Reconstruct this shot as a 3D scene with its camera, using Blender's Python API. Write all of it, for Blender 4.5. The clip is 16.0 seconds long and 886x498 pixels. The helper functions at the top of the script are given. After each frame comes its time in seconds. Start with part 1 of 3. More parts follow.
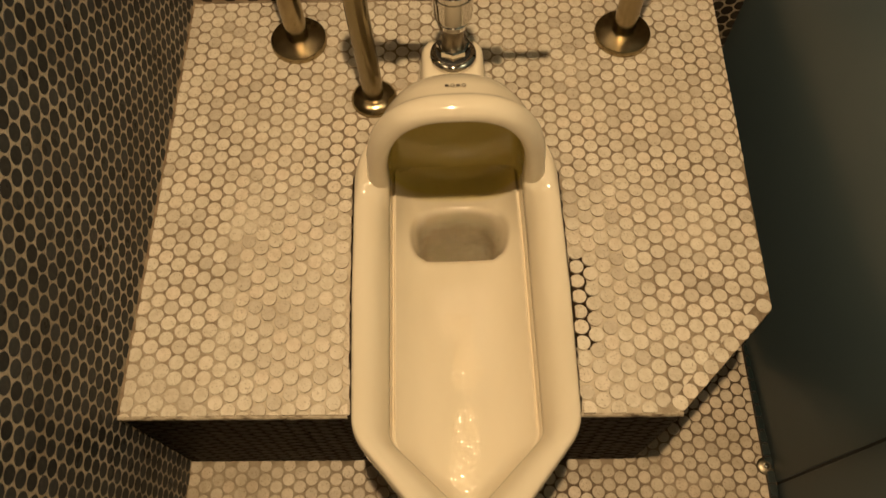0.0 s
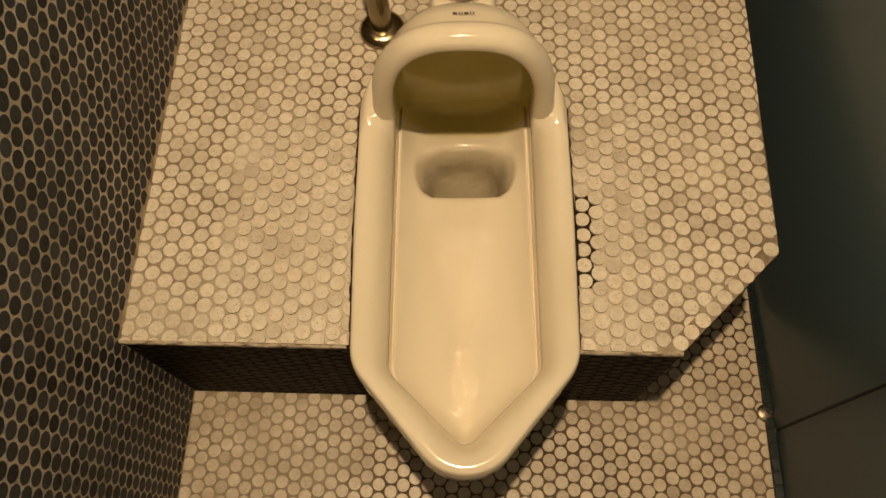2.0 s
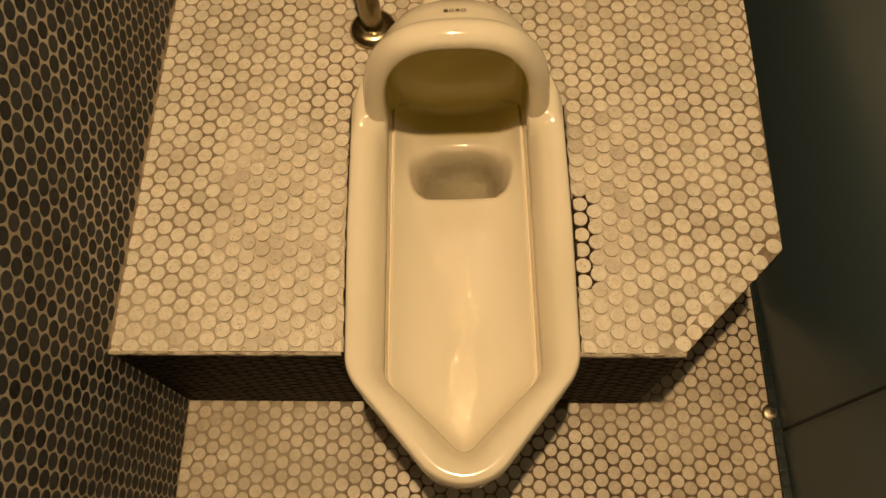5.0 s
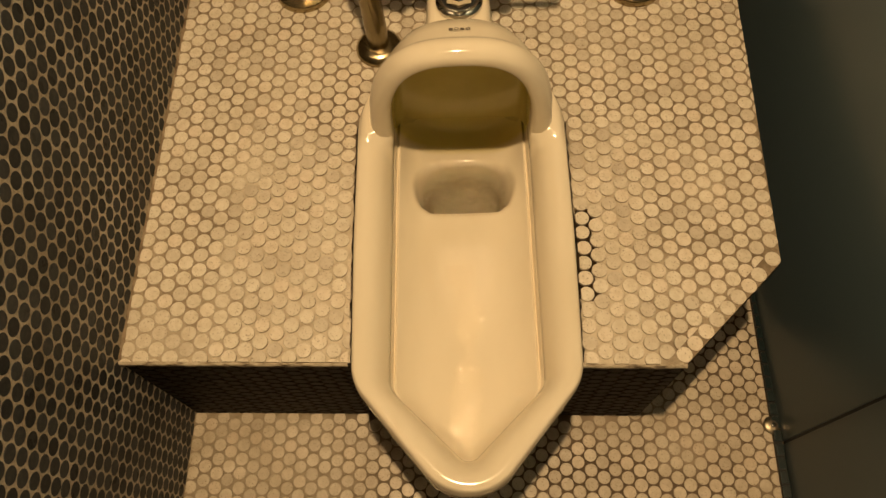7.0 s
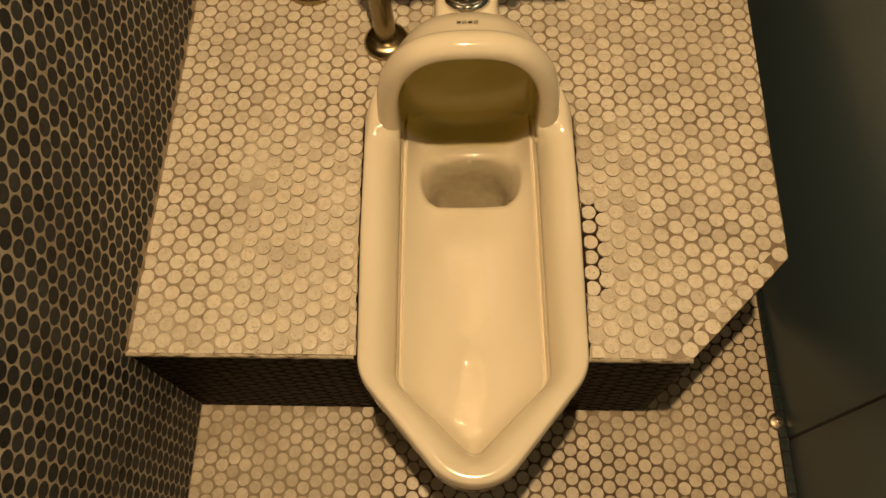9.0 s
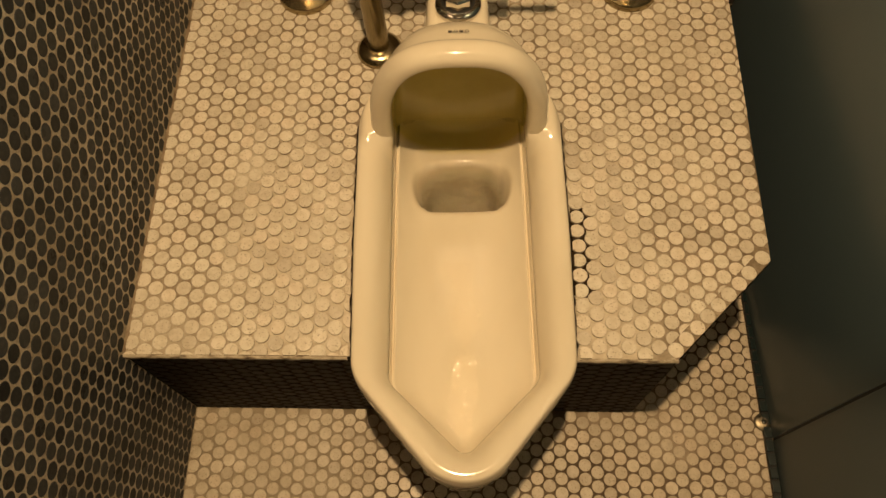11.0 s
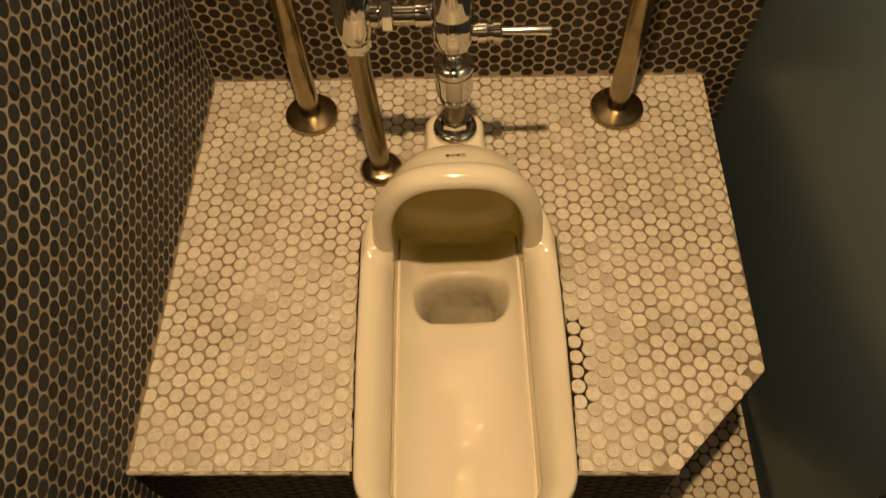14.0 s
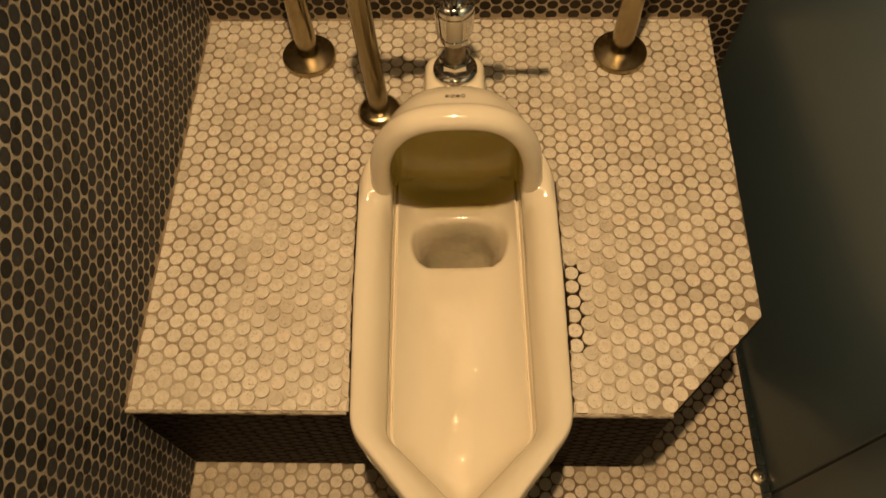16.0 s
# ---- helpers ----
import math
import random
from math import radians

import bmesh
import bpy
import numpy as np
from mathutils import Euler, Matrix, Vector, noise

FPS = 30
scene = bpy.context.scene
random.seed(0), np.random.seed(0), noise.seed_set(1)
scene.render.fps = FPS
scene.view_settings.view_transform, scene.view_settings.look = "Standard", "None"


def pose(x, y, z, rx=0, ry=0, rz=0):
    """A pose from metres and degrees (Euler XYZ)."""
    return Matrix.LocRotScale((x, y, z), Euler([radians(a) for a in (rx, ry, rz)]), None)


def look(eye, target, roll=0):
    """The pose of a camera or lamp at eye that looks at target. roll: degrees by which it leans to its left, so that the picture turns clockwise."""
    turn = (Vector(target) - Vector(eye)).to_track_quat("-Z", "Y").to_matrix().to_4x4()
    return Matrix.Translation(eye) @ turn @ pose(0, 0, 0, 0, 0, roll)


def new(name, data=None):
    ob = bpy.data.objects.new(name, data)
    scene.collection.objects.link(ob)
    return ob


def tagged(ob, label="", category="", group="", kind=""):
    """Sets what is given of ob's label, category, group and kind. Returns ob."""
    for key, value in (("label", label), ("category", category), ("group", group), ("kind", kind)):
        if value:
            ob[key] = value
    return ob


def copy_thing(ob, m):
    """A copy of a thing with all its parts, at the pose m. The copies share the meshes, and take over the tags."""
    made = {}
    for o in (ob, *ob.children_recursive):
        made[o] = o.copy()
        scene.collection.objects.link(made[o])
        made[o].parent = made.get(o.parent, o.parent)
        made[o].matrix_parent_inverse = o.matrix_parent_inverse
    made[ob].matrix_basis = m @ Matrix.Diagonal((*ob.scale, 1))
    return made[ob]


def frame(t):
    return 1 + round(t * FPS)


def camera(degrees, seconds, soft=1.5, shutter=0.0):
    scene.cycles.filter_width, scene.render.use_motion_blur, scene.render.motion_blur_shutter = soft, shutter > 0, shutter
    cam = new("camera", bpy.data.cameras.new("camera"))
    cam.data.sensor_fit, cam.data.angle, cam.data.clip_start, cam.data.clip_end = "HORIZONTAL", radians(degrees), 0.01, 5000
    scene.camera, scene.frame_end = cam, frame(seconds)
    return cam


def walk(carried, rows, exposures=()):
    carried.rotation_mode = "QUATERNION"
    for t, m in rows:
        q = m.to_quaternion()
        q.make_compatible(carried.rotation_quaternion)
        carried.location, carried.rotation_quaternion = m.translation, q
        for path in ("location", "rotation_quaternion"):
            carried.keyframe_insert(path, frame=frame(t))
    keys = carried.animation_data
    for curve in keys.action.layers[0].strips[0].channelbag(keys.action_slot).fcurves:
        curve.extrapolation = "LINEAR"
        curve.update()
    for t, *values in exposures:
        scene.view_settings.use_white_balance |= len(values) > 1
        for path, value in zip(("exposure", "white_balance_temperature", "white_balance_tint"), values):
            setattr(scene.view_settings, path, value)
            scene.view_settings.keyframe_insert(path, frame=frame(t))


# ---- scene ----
cam = camera(61.0, 16.0, 1.5, 0.5)
PATH = [
    (0, (0.436, -0.232, 0.963), (0.412, 0.645, -0.834), -2.0),
    (0.5, (0.437, -0.253, 0.963), (0.424, 0.603, -0.845), -0.5),
    (1, (0.444, -0.255, 0.958), (0.399, 0.583, -0.857), -2.4),
    (1.5, (0.453, -0.253, 0.946), (0.39, 0.543, -0.888), -3.3),
    (2, (0.451, -0.254, 0.942), (0.39, 0.515, -0.904), -3.1),
    (2.5, (0.451, -0.246, 0.93), (0.402, 0.532, -0.911), -2.2),
    (3, (0.457, -0.244, 0.928), (0.387, 0.545, -0.908), -4.1),
    (3.5, (0.458, -0.241, 0.926), (0.386, 0.54, -0.914), -4.6),
    (4, (0.458, -0.237, 0.921), (0.39, 0.529, -0.926), -4.7),
    (6.5, (0.457, -0.258, 0.931), (0.394, 0.549, -0.897), -4.0),
    (7, (0.453, -0.259, 0.936), (0.387, 0.56, -0.888), -4.2),
    (7.5, (0.452, -0.263, 0.934), (0.381, 0.552, -0.891), -4.3),
    (8, (0.45, -0.264, 0.933), (0.376, 0.545, -0.895), -4.9),
    (8.5, (0.455, -0.262, 0.933), (0.372, 0.537, -0.898), -5.1),
    (9, (0.451, -0.263, 0.935), (0.372, 0.547, -0.892), -4.7),
    (11.5, (0.453, -0.281, 0.96), (0.397, 0.565, -0.852), -3.1),
    (12, (0.455, -0.282, 0.965), (0.392, 0.591, -0.834), -3.4),
    (12.5, (0.454, -0.283, 0.963), (0.385, 0.587, -0.837), -3.7),
    (13, (0.455, -0.28, 0.967), (0.391, 0.592, -0.832), -3.4),
    (13.5, (0.455, -0.275, 0.981), (0.397, 0.691, -0.769), -2.8),
    (14, (0.456, -0.269, 0.995), (0.394, 0.781, -0.706), -3.4),
    (14.5, (0.458, -0.27, 1.005), (0.394, 0.837, -0.659), -3.4),
    (15, (0.458, -0.273, 1.007), (0.396, 0.879, -0.626), -3.2),
    (15.5, (0.459, -0.281, 0.99), (0.405, 0.759, -0.717), -3.2),
    (16, (0.456, -0.281, 0.98), (0.398, 0.667, -0.779), -2.9),
]
walk(cam, [(t, look(eye, target, roll)) for t, eye, target, roll in PATH],
     [(0, 0.0, 6200, 12), (2, 0.0, 5900, 11), (3.5, 0.03, 6250, 11), (6.5, 0.0, 6600, 12), (12, 0.0, 6600, 12), (14, -0.03, 6700, 14), (16, -0.05, 6750, 15)])

# ---- world, lamp, exposure ----
FLOOR, CEIL = -0.307, 2.15
world = bpy.data.worlds.new("world")
scene.world = world
world.use_nodes = True
world.node_tree.nodes["Background"].inputs[0].default_value = (1.0, 0.8, 0.55, 1)
world.node_tree.nodes["Background"].inputs[1].default_value = 0.0
LAMP = (0.422, -0.028, 2.12)
lamp_data = bpy.data.lights.new("downlight_lamp", "SPOT")
lamp_data.energy, lamp_data.color, lamp_data.shadow_soft_size = 153.0, (1.0, 0.685, 0.35), 0.028
lamp_data.spot_size, lamp_data.spot_blend = radians(125), 0.7
lamp = new("downlight_lamp", lamp_data)
lamp.location = LAMP
# unseen corridor lamp, added to brighten the frosted glass from behind
CORRIDOR = (1.46, 0.12, 1.22)
hall_data = bpy.data.lights.new("unseen_corridor_lamp", "AREA")
hall_data.energy, hall_data.color, hall_data.shape, hall_data.size = 50.0, (1.0, 0.92, 0.72), "DISK", 0.2
hall = new("unseen_corridor_lamp", hall_data)
hall.matrix_basis = pose(*CORRIDOR, 0, 90, 0)


# ---- materials ----
def material(name, colour, rough=0.5, metal=0.0, coat=0.0, spec=0.5):
    m = bpy.data.materials.new(name)
    m.use_nodes = True
    b = m.node_tree.nodes["Principled BSDF"]
    b.inputs["Base Color"].default_value = (*colour, 1)
    b.inputs["Roughness"].default_value = rough
    b.inputs["Metallic"].default_value = metal
    b.inputs["Coat Weight"].default_value = coat
    b.inputs["Specular IOR Level"].default_value = spec
    return m


def node(m, kind, **values):
    n = m.node_tree.nodes.new(kind)
    for key, value in values.items():
        n.inputs[key].default_value = value
    return n


def link(m, a, out, b, into):
    m.node_tree.links.new(a.outputs[out], b.inputs[into])


def shader(m):
    return m.node_tree.nodes["Principled BSDF"]


def position(m, stretch=(1, 1, 1)):
    g = node(m, "ShaderNodeNewGeometry")
    v = node(m, "ShaderNodeMapping")
    v.inputs["Scale"].default_value = stretch
    link(m, g, "Position", v, "Vector")
    return v


def noise_tex(m, scale, detail=3.0, stretch=(1, 1, 1), rough=0.55):
    n = node(m, "ShaderNodeTexNoise", Scale=scale, Detail=detail, Roughness=rough)
    link(m, position(m, stretch), "Vector", n, "Vector")
    return n


def ramp(m, source, out, stops):
    r = node(m, "ShaderNodeValToRGB")
    e = r.color_ramp.elements
    while len(e) < len(stops):
        e.new(0.5)
    for i, (p, c) in enumerate(stops):
        e[i].position, e[i].color = p, (*c, 1)
    link(m, source, out, r, "Fac")
    return r


def mix(m, a, b, how="MIX", fac=1.0):
    """a and b: (node, output). fac: a number or (node, output)."""
    x = node(m, "ShaderNodeMix")
    x.data_type, x.blend_type = "RGBA", how
    if isinstance(fac, tuple):
        m.node_tree.links.new(fac[0].outputs[fac[1]], x.inputs[0])
    else:
        x.inputs[0].default_value = fac
    m.node_tree.links.new(a[0].outputs[a[1]], x.inputs[6])
    m.node_tree.links.new(b[0].outputs[b[1]], x.inputs[7])
    return (x, 2)


def colour(m, pair):
    m.node_tree.links.new(pair[0].outputs[pair[1]], shader(m).inputs["Base Color"])


def relief(m, source, out, strength, distance):
    b = node(m, "ShaderNodeBump", Strength=strength, Distance=distance)
    link(m, source, out, b, "Height")
    link(m, b, "Normal", shader(m), "Normal")


def each_piece(m):
    """A random value for each tile, whether an object of its own or an island."""
    o, g = node(m, "ShaderNodeObjectInfo"), node(m, "ShaderNodeNewGeometry")
    a = node(m, "ShaderNodeMath")
    a.operation = "ADD"
    link(m, o, "Random", a, 0)
    link(m, g, "Random Per Island", a, 1)
    f = node(m, "ShaderNodeMath")
    f.operation = "FRACT"
    link(m, a, 0, f, 0)
    return f


def grey(v):
    return (v, v, v)


# unglazed white penny tile: bone white, some greyer or pinker, pitted with dirt
white_tile = material("white_tile", (0.7, 0.66, 0.58), 0.42)
r = ramp(white_tile, each_piece(white_tile), 0, [(0.0, (0.56, 0.51, 0.43)), (0.2, (0.65, 0.60, 0.51)), (0.6, (0.71, 0.665, 0.57)), (0.85, (0.73, 0.66, 0.56)), (1.0, (0.77, 0.725, 0.63))])
blotch = ramp(white_tile, noise_tex(white_tile, 90, 4), 0, [(0.35, (0.87, 0.85, 0.81)), (0.6, grey(1.0))])
pits = ramp(white_tile, noise_tex(white_tile, 420, 3), 0, [(0.33, (0.36, 0.30, 0.22)), (0.40, grey(1.0))])
wide = ramp(white_tile, noise_tex(white_tile, 7, 3), 0, [(0.3, (0.92, 0.905, 0.88)), (0.65, grey(1.0))])
c = mix(white_tile, (r, 0), (blotch, 0), "MULTIPLY")
c = mix(white_tile, c, (pits, 0), "MULTIPLY", 0.8)
c = mix(white_tile, c, (wide, 0), "MULTIPLY")
colour(white_tile, c)
relief(white_tile, noise_tex(white_tile, 500, 3), 0, 0.25, 0.0006)

# the lower floor's tiles are trodden and browner
floor_tile = white_tile.copy()
floor_tile.name = "floor_tile"
film2 = ramp(floor_tile, noise_tex(floor_tile, 12, 4), 0, [(0.3, (0.68, 0.63, 0.56)), (0.65, (0.93, 0.90, 0.87))])
c = (next(l.from_node for l in floor_tile.node_tree.links if l.to_node == shader(floor_tile) and l.to_socket.name == "Base Color"), 2)
colour(floor_tile, mix(floor_tile, c, (film2, 0), "MULTIPLY"))

# cement joint between the white tiles: brown dirt with paler smears
white_grout = material("white_grout", (0.3, 0.24, 0.17), 0.85)
g1 = ramp(white_grout, noise_tex(white_grout, 9, 4), 0, [(0.32, (0.22, 0.17, 0.115)), (0.5, (0.34, 0.275, 0.195)), (0.68, (0.48, 0.41, 0.31))])
g2 = ramp(white_grout, noise_tex(white_grout, 260, 3), 0, [(0.3, (0.6, 0.57, 0.52)), (0.65, grey(1.0))])
colour(white_grout, mix(white_grout, (g1, 0), (g2, 0), "MULTIPLY"))
relief(white_grout, noise_tex(white_grout, 420, 4), 0, 0.6, 0.0012)

floor_grout = material("floor_grout", (0.16, 0.12, 0.08), 0.85)
g1 = ramp(floor_grout, noise_tex(floor_grout, 5, 4), 0, [(0.36, (0.085, 0.06, 0.038)), (0.52, (0.15, 0.11, 0.072)), (0.68, (0.34, 0.275, 0.20))])
# pale cement left in the joints in the corner by the step
off_ = node(floor_grout, "ShaderNodeVectorMath")
off_.operation = "DISTANCE"
off_.inputs[1].default_value = (0.12, -0.02, FLOOR)
link(floor_grout, position(floor_grout), "Vector", off_, 0)
wav_ = node(floor_grout, "ShaderNodeMath")
wav_.operation = "MULTIPLY_ADD"
wav_.inputs[1].default_value = 0.22
link(floor_grout, noise_tex(floor_grout, 14, 3), 0, wav_, 0)
link(floor_grout, off_, "Value", wav_, 2)
near_ = ramp(floor_grout, wav_, 0, [(0.20, grey(0.9)), (0.40, grey(0.0))])
pale_ = ramp(floor_grout, noise_tex(floor_grout, 60, 3), 0, [(0.3, (0.27, 0.22, 0.15)), (0.7, (0.42, 0.36, 0.27))])
colour(floor_grout, mix(floor_grout, (g1, 0), (pale_, 0), "MIX", (near_, 0)))
relief(floor_grout, noise_tex(floor_grout, 420, 4), 0, 0.6, 0.0012)

pale_grout = material("pale_grout", (0.6, 0.53, 0.42), 0.85)
g1 = ramp(pale_grout, noise_tex(pale_grout, 110, 4, (0.5, 1, 1.6)), 0, [(0.36, (0.10, 0.075, 0.05)), (0.5, (0.42, 0.36, 0.27)), (0.72, (0.60, 0.54, 0.44))])
colour(pale_grout, (g1, 0))
relief(pale_grout, noise_tex(pale_grout, 300, 4), 0, 0.7, 0.002)

# the platform's joint bed: brown dirt, filled pale where cement was smeared beside the toilet
bed_grout = white_grout.copy()
bed_grout.name = "bed_grout"
old = next(l.from_node for l in bed_grout.node_tree.links if l.to_node == shader(bed_grout) and l.to_socket.name == "Base Color")
sm = ramp(bed_grout, noise_tex(bed_grout, 45, 4), 0, [(0.3, (0.40, 0.335, 0.245)), (0.48, (0.54, 0.475, 0.37)), (0.7, (0.63, 0.565, 0.46))])
at = node(bed_grout, "ShaderNodeAttribute")
at.attribute_name = "smear"
colour(bed_grout, mix(bed_grout, (old, 2), (sm, 0), "MIX", (at, "Fac")))

sealant = material("sealant", (0.42, 0.32, 0.22), 0.55)
g1 = ramp(sealant, noise_tex(sealant, 35, 4), 0, [(0.32, (0.10, 0.068, 0.042)), (0.5, (0.24, 0.18, 0.12)), (0.7, (0.38, 0.31, 0.22))])
colour(sealant, (g1, 0))

# tile sides browner and darker than the tops
tile_side = material("tile_side", (0.33, 0.265, 0.185), 0.8)

black_tile = material("black_tile", (0.03, 0.032, 0.034), 0.27, 0.0, 0.0, 0.04)
r = ramp(black_tile, each_piece(black_tile), 0, [(0.0, (0.027, 0.029, 0.031)), (0.5, (0.040, 0.043, 0.046)), (1.0, (0.054, 0.058, 0.063))])
dust = ramp(black_tile, noise_tex(black_tile, 160, 4), 0, [(0.45, grey(1.0)), (0.75, (1.5, 1.4, 1.3))])
colour(black_tile, mix(black_tile, (r, 0), (dust, 0), "MULTIPLY"))
rr = ramp(black_tile, noise_tex(black_tile, 30, 3), 0, [(0.3, grey(0.24)), (0.7, grey(0.42))])
link(black_tile, rr, 0, shader(black_tile), "Roughness")
relief(black_tile, noise_tex(black_tile, 220, 2), 0, 0.12, 0.0008)

back_tile = black_tile.copy()
back_tile.name = "brown_black_tile"
r = ramp(back_tile, each_piece(back_tile), 0, [(0.0, (0.030, 0.024, 0.018)), (0.5, (0.042, 0.034, 0.026)), (1.0, (0.056, 0.047, 0.037))])
colour(back_tile, (r, 0))

dark_grout = material("dark_grout", (0.06, 0.05, 0.04), 0.9, 0.0, 0.0, 0.05)
g1 = ramp(dark_grout, noise_tex(dark_grout, 30, 4), 0, [(0.3, (0.024, 0.016, 0.009)), (0.7, (0.050, 0.034, 0.020))])
colour(dark_grout, (g1, 0))

# browner joints for the back wall, darkened in place of the lamp's falloff
back_grout = material("back_grout", (0.28, 0.21, 0.13), 0.85, 0.0, 0.0, 0.1)
g1 = ramp(back_grout, noise_tex(back_grout, 14, 4), 0, [(0.3, (0.25, 0.20, 0.13)), (0.5, (0.37, 0.305, 0.215)), (0.75, (0.47, 0.40, 0.30))])
colour(back_grout, (g1, 0))

riser_tile = material("riser_tile", (0.016, 0.012, 0.009), 0.6, 0.0, 0.0, 0.15)
r = ramp(riser_tile, each_piece(riser_tile), 0, [(0.0, (0.012, 0.008, 0.005)), (1.0, (0.024, 0.017, 0.011))])
colour(riser_tile, (r, 0))
relief(riser_tile, noise_tex(riser_tile, 220, 2), 0, 0.2, 0.0008)

wall_grout = material("wall_grout", (0.45, 0.38, 0.28), 0.85, 0.0, 0.0, 0.12)
g1 = ramp(wall_grout, noise_tex(wall_grout, 8, 4), 0, [(0.3, (0.40, 0.335, 0.24)), (0.55, (0.58, 0.51, 0.40)), (0.75, (0.68, 0.61, 0.50))])
g2 = ramp(wall_grout, noise_tex(wall_grout, 300, 3), 0, [(0.3, grey(0.65)), (0.6, grey(1.0))])
colour(wall_grout, mix(wall_grout, (g1, 0), (g2, 0), "MULTIPLY"))
relief(wall_grout, noise_tex(wall_grout, 400, 3), 0, 0.5, 0.001)

china = material("china", (0.80, 0.735, 0.62), 0.12, 0.0, 0.0, 0.4)
g1 = ramp(china, noise_tex(china, 11, 3, (1, 0.35, 1)), 0, [(0.3, (0.73, 0.655, 0.51)), (0.65, (0.79, 0.715, 0.57))])
# china turns greyer and darker with depth in the outlet
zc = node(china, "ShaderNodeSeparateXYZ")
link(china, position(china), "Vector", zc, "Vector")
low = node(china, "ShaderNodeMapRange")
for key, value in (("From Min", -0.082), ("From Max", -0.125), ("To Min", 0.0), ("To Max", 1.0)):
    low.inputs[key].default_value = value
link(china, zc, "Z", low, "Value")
outlet_grey = ramp(china, noise_tex(china, 28, 3), 0, [(0.3, (0.26, 0.225, 0.16)), (0.7, (0.36, 0.31, 0.23))])
colour(china, mix(china, (g1, 0), (outlet_grey, 0), "MIX", (low, 0)))
rr = ramp(china, noise_tex(china, 40, 3), 0, [(0.3, grey(0.07)), (0.7, grey(0.16))])
link(china, rr, 0, shader(china), "Roughness")

# the bowl's own glaze, coloured olive far back to paint in the hood's shade
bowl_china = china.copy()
bowl_china.name = "bowl_china"
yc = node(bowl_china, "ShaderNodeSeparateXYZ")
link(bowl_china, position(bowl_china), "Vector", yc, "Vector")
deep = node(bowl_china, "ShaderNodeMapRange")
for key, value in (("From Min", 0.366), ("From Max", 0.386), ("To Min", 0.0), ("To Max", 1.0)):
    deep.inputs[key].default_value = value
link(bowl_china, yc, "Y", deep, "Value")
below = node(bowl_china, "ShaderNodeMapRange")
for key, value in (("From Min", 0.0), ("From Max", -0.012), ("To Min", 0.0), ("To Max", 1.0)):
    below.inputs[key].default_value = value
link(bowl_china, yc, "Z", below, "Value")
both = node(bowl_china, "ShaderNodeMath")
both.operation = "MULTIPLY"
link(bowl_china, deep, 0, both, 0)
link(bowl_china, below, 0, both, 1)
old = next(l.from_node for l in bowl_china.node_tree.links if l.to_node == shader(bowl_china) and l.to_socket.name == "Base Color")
deep_shade = ramp(bowl_china, noise_tex(bowl_china, 14, 3), 0, [(0.3, (0.56, 0.48, 0.15)), (0.7, (0.63, 0.54, 0.19))])
colour(bowl_china, mix(bowl_china, (old, 2), (deep_shade, 0), "MIX", (both, 0)))

# olive china for the hood's inside, its colour standing in for deep shade
lining_shade = material("lining_shade_china", (0.6, 0.5, 0.3), 0.12, 0.0, 0.0, 0.4)
g1 = ramp(lining_shade, noise_tex(lining_shade, 14, 3), 0, [(0.3, (0.45, 0.385, 0.115)), (0.7, (0.52, 0.445, 0.15))])
colour(lining_shade, (g1, 0))

mark_ink = material("mark_ink", (0.10, 0.085, 0.07), 0.4)

steel = material("brushed_steel", (0.50, 0.46, 0.40), 0.28, 1.0)
rr = ramp(steel, noise_tex(steel, 60, 4, (1, 1, 0.06)), 0, [(0.3, grey(0.14)), (0.7, grey(0.25))])
link(steel, rr, 0, shader(steel), "Roughness")
g1 = ramp(steel, noise_tex(steel, 25, 4), 0, [(0.3, (0.26, 0.21, 0.12)), (0.6, (0.40, 0.33, 0.20))])
colour(steel, (g1, 0))
shader(steel).inputs["Anisotropic"].default_value = 0.6
tg = node(steel, "ShaderNodeTangent")
tg.direction_type, tg.axis = "RADIAL", "Z"
link(steel, tg, "Tangent", shader(steel), "Tangent")
relief(steel, noise_tex(steel, 900, 2, (1, 1, 0.03)), 0, 0.08, 0.0005)

worn_steel = material("worn_steel", (0.42, 0.38, 0.31), 0.33, 1.0)
g1 = ramp(worn_steel, noise_tex(worn_steel, 45, 5), 0, [(0.3, (0.15, 0.12, 0.08)), (0.5, (0.25, 0.215, 0.155)), (0.75, (0.36, 0.32, 0.24))])
colour(worn_steel, (g1, 0))
rr = ramp(worn_steel, noise_tex(worn_steel, 70, 4), 0, [(0.3, grey(0.26)), (0.7, grey(0.46))])
link(worn_steel, rr, 0, shader(worn_steel), "Roughness")

chrome = material("chrome", (0.64, 0.62, 0.58), 0.05, 1.0)
rr = ramp(chrome, noise_tex(chrome, 80, 4), 0, [(0.4, grey(0.035)), (0.75, grey(0.08))])
link(chrome, rr, 0, shader(chrome), "Roughness")

pipe_steel = material("pipe_steel", (0.28, 0.24, 0.15), 0.24, 1.0)
g1 = ramp(pipe_steel, noise_tex(pipe_steel, 18, 4, (1, 1, 0.3)), 0, [(0.3, (0.20, 0.165, 0.095)), (0.7, (0.33, 0.28, 0.17))])
colour(pipe_steel, (g1, 0))
bright_steel = material("bright_steel", (0.78, 0.75, 0.70), 0.26, 1.0)

rubber = material("black_rubber", (0.012, 0.011, 0.010), 0.6)
seal = material("black_seal", (0.006, 0.006, 0.006), 0.7)

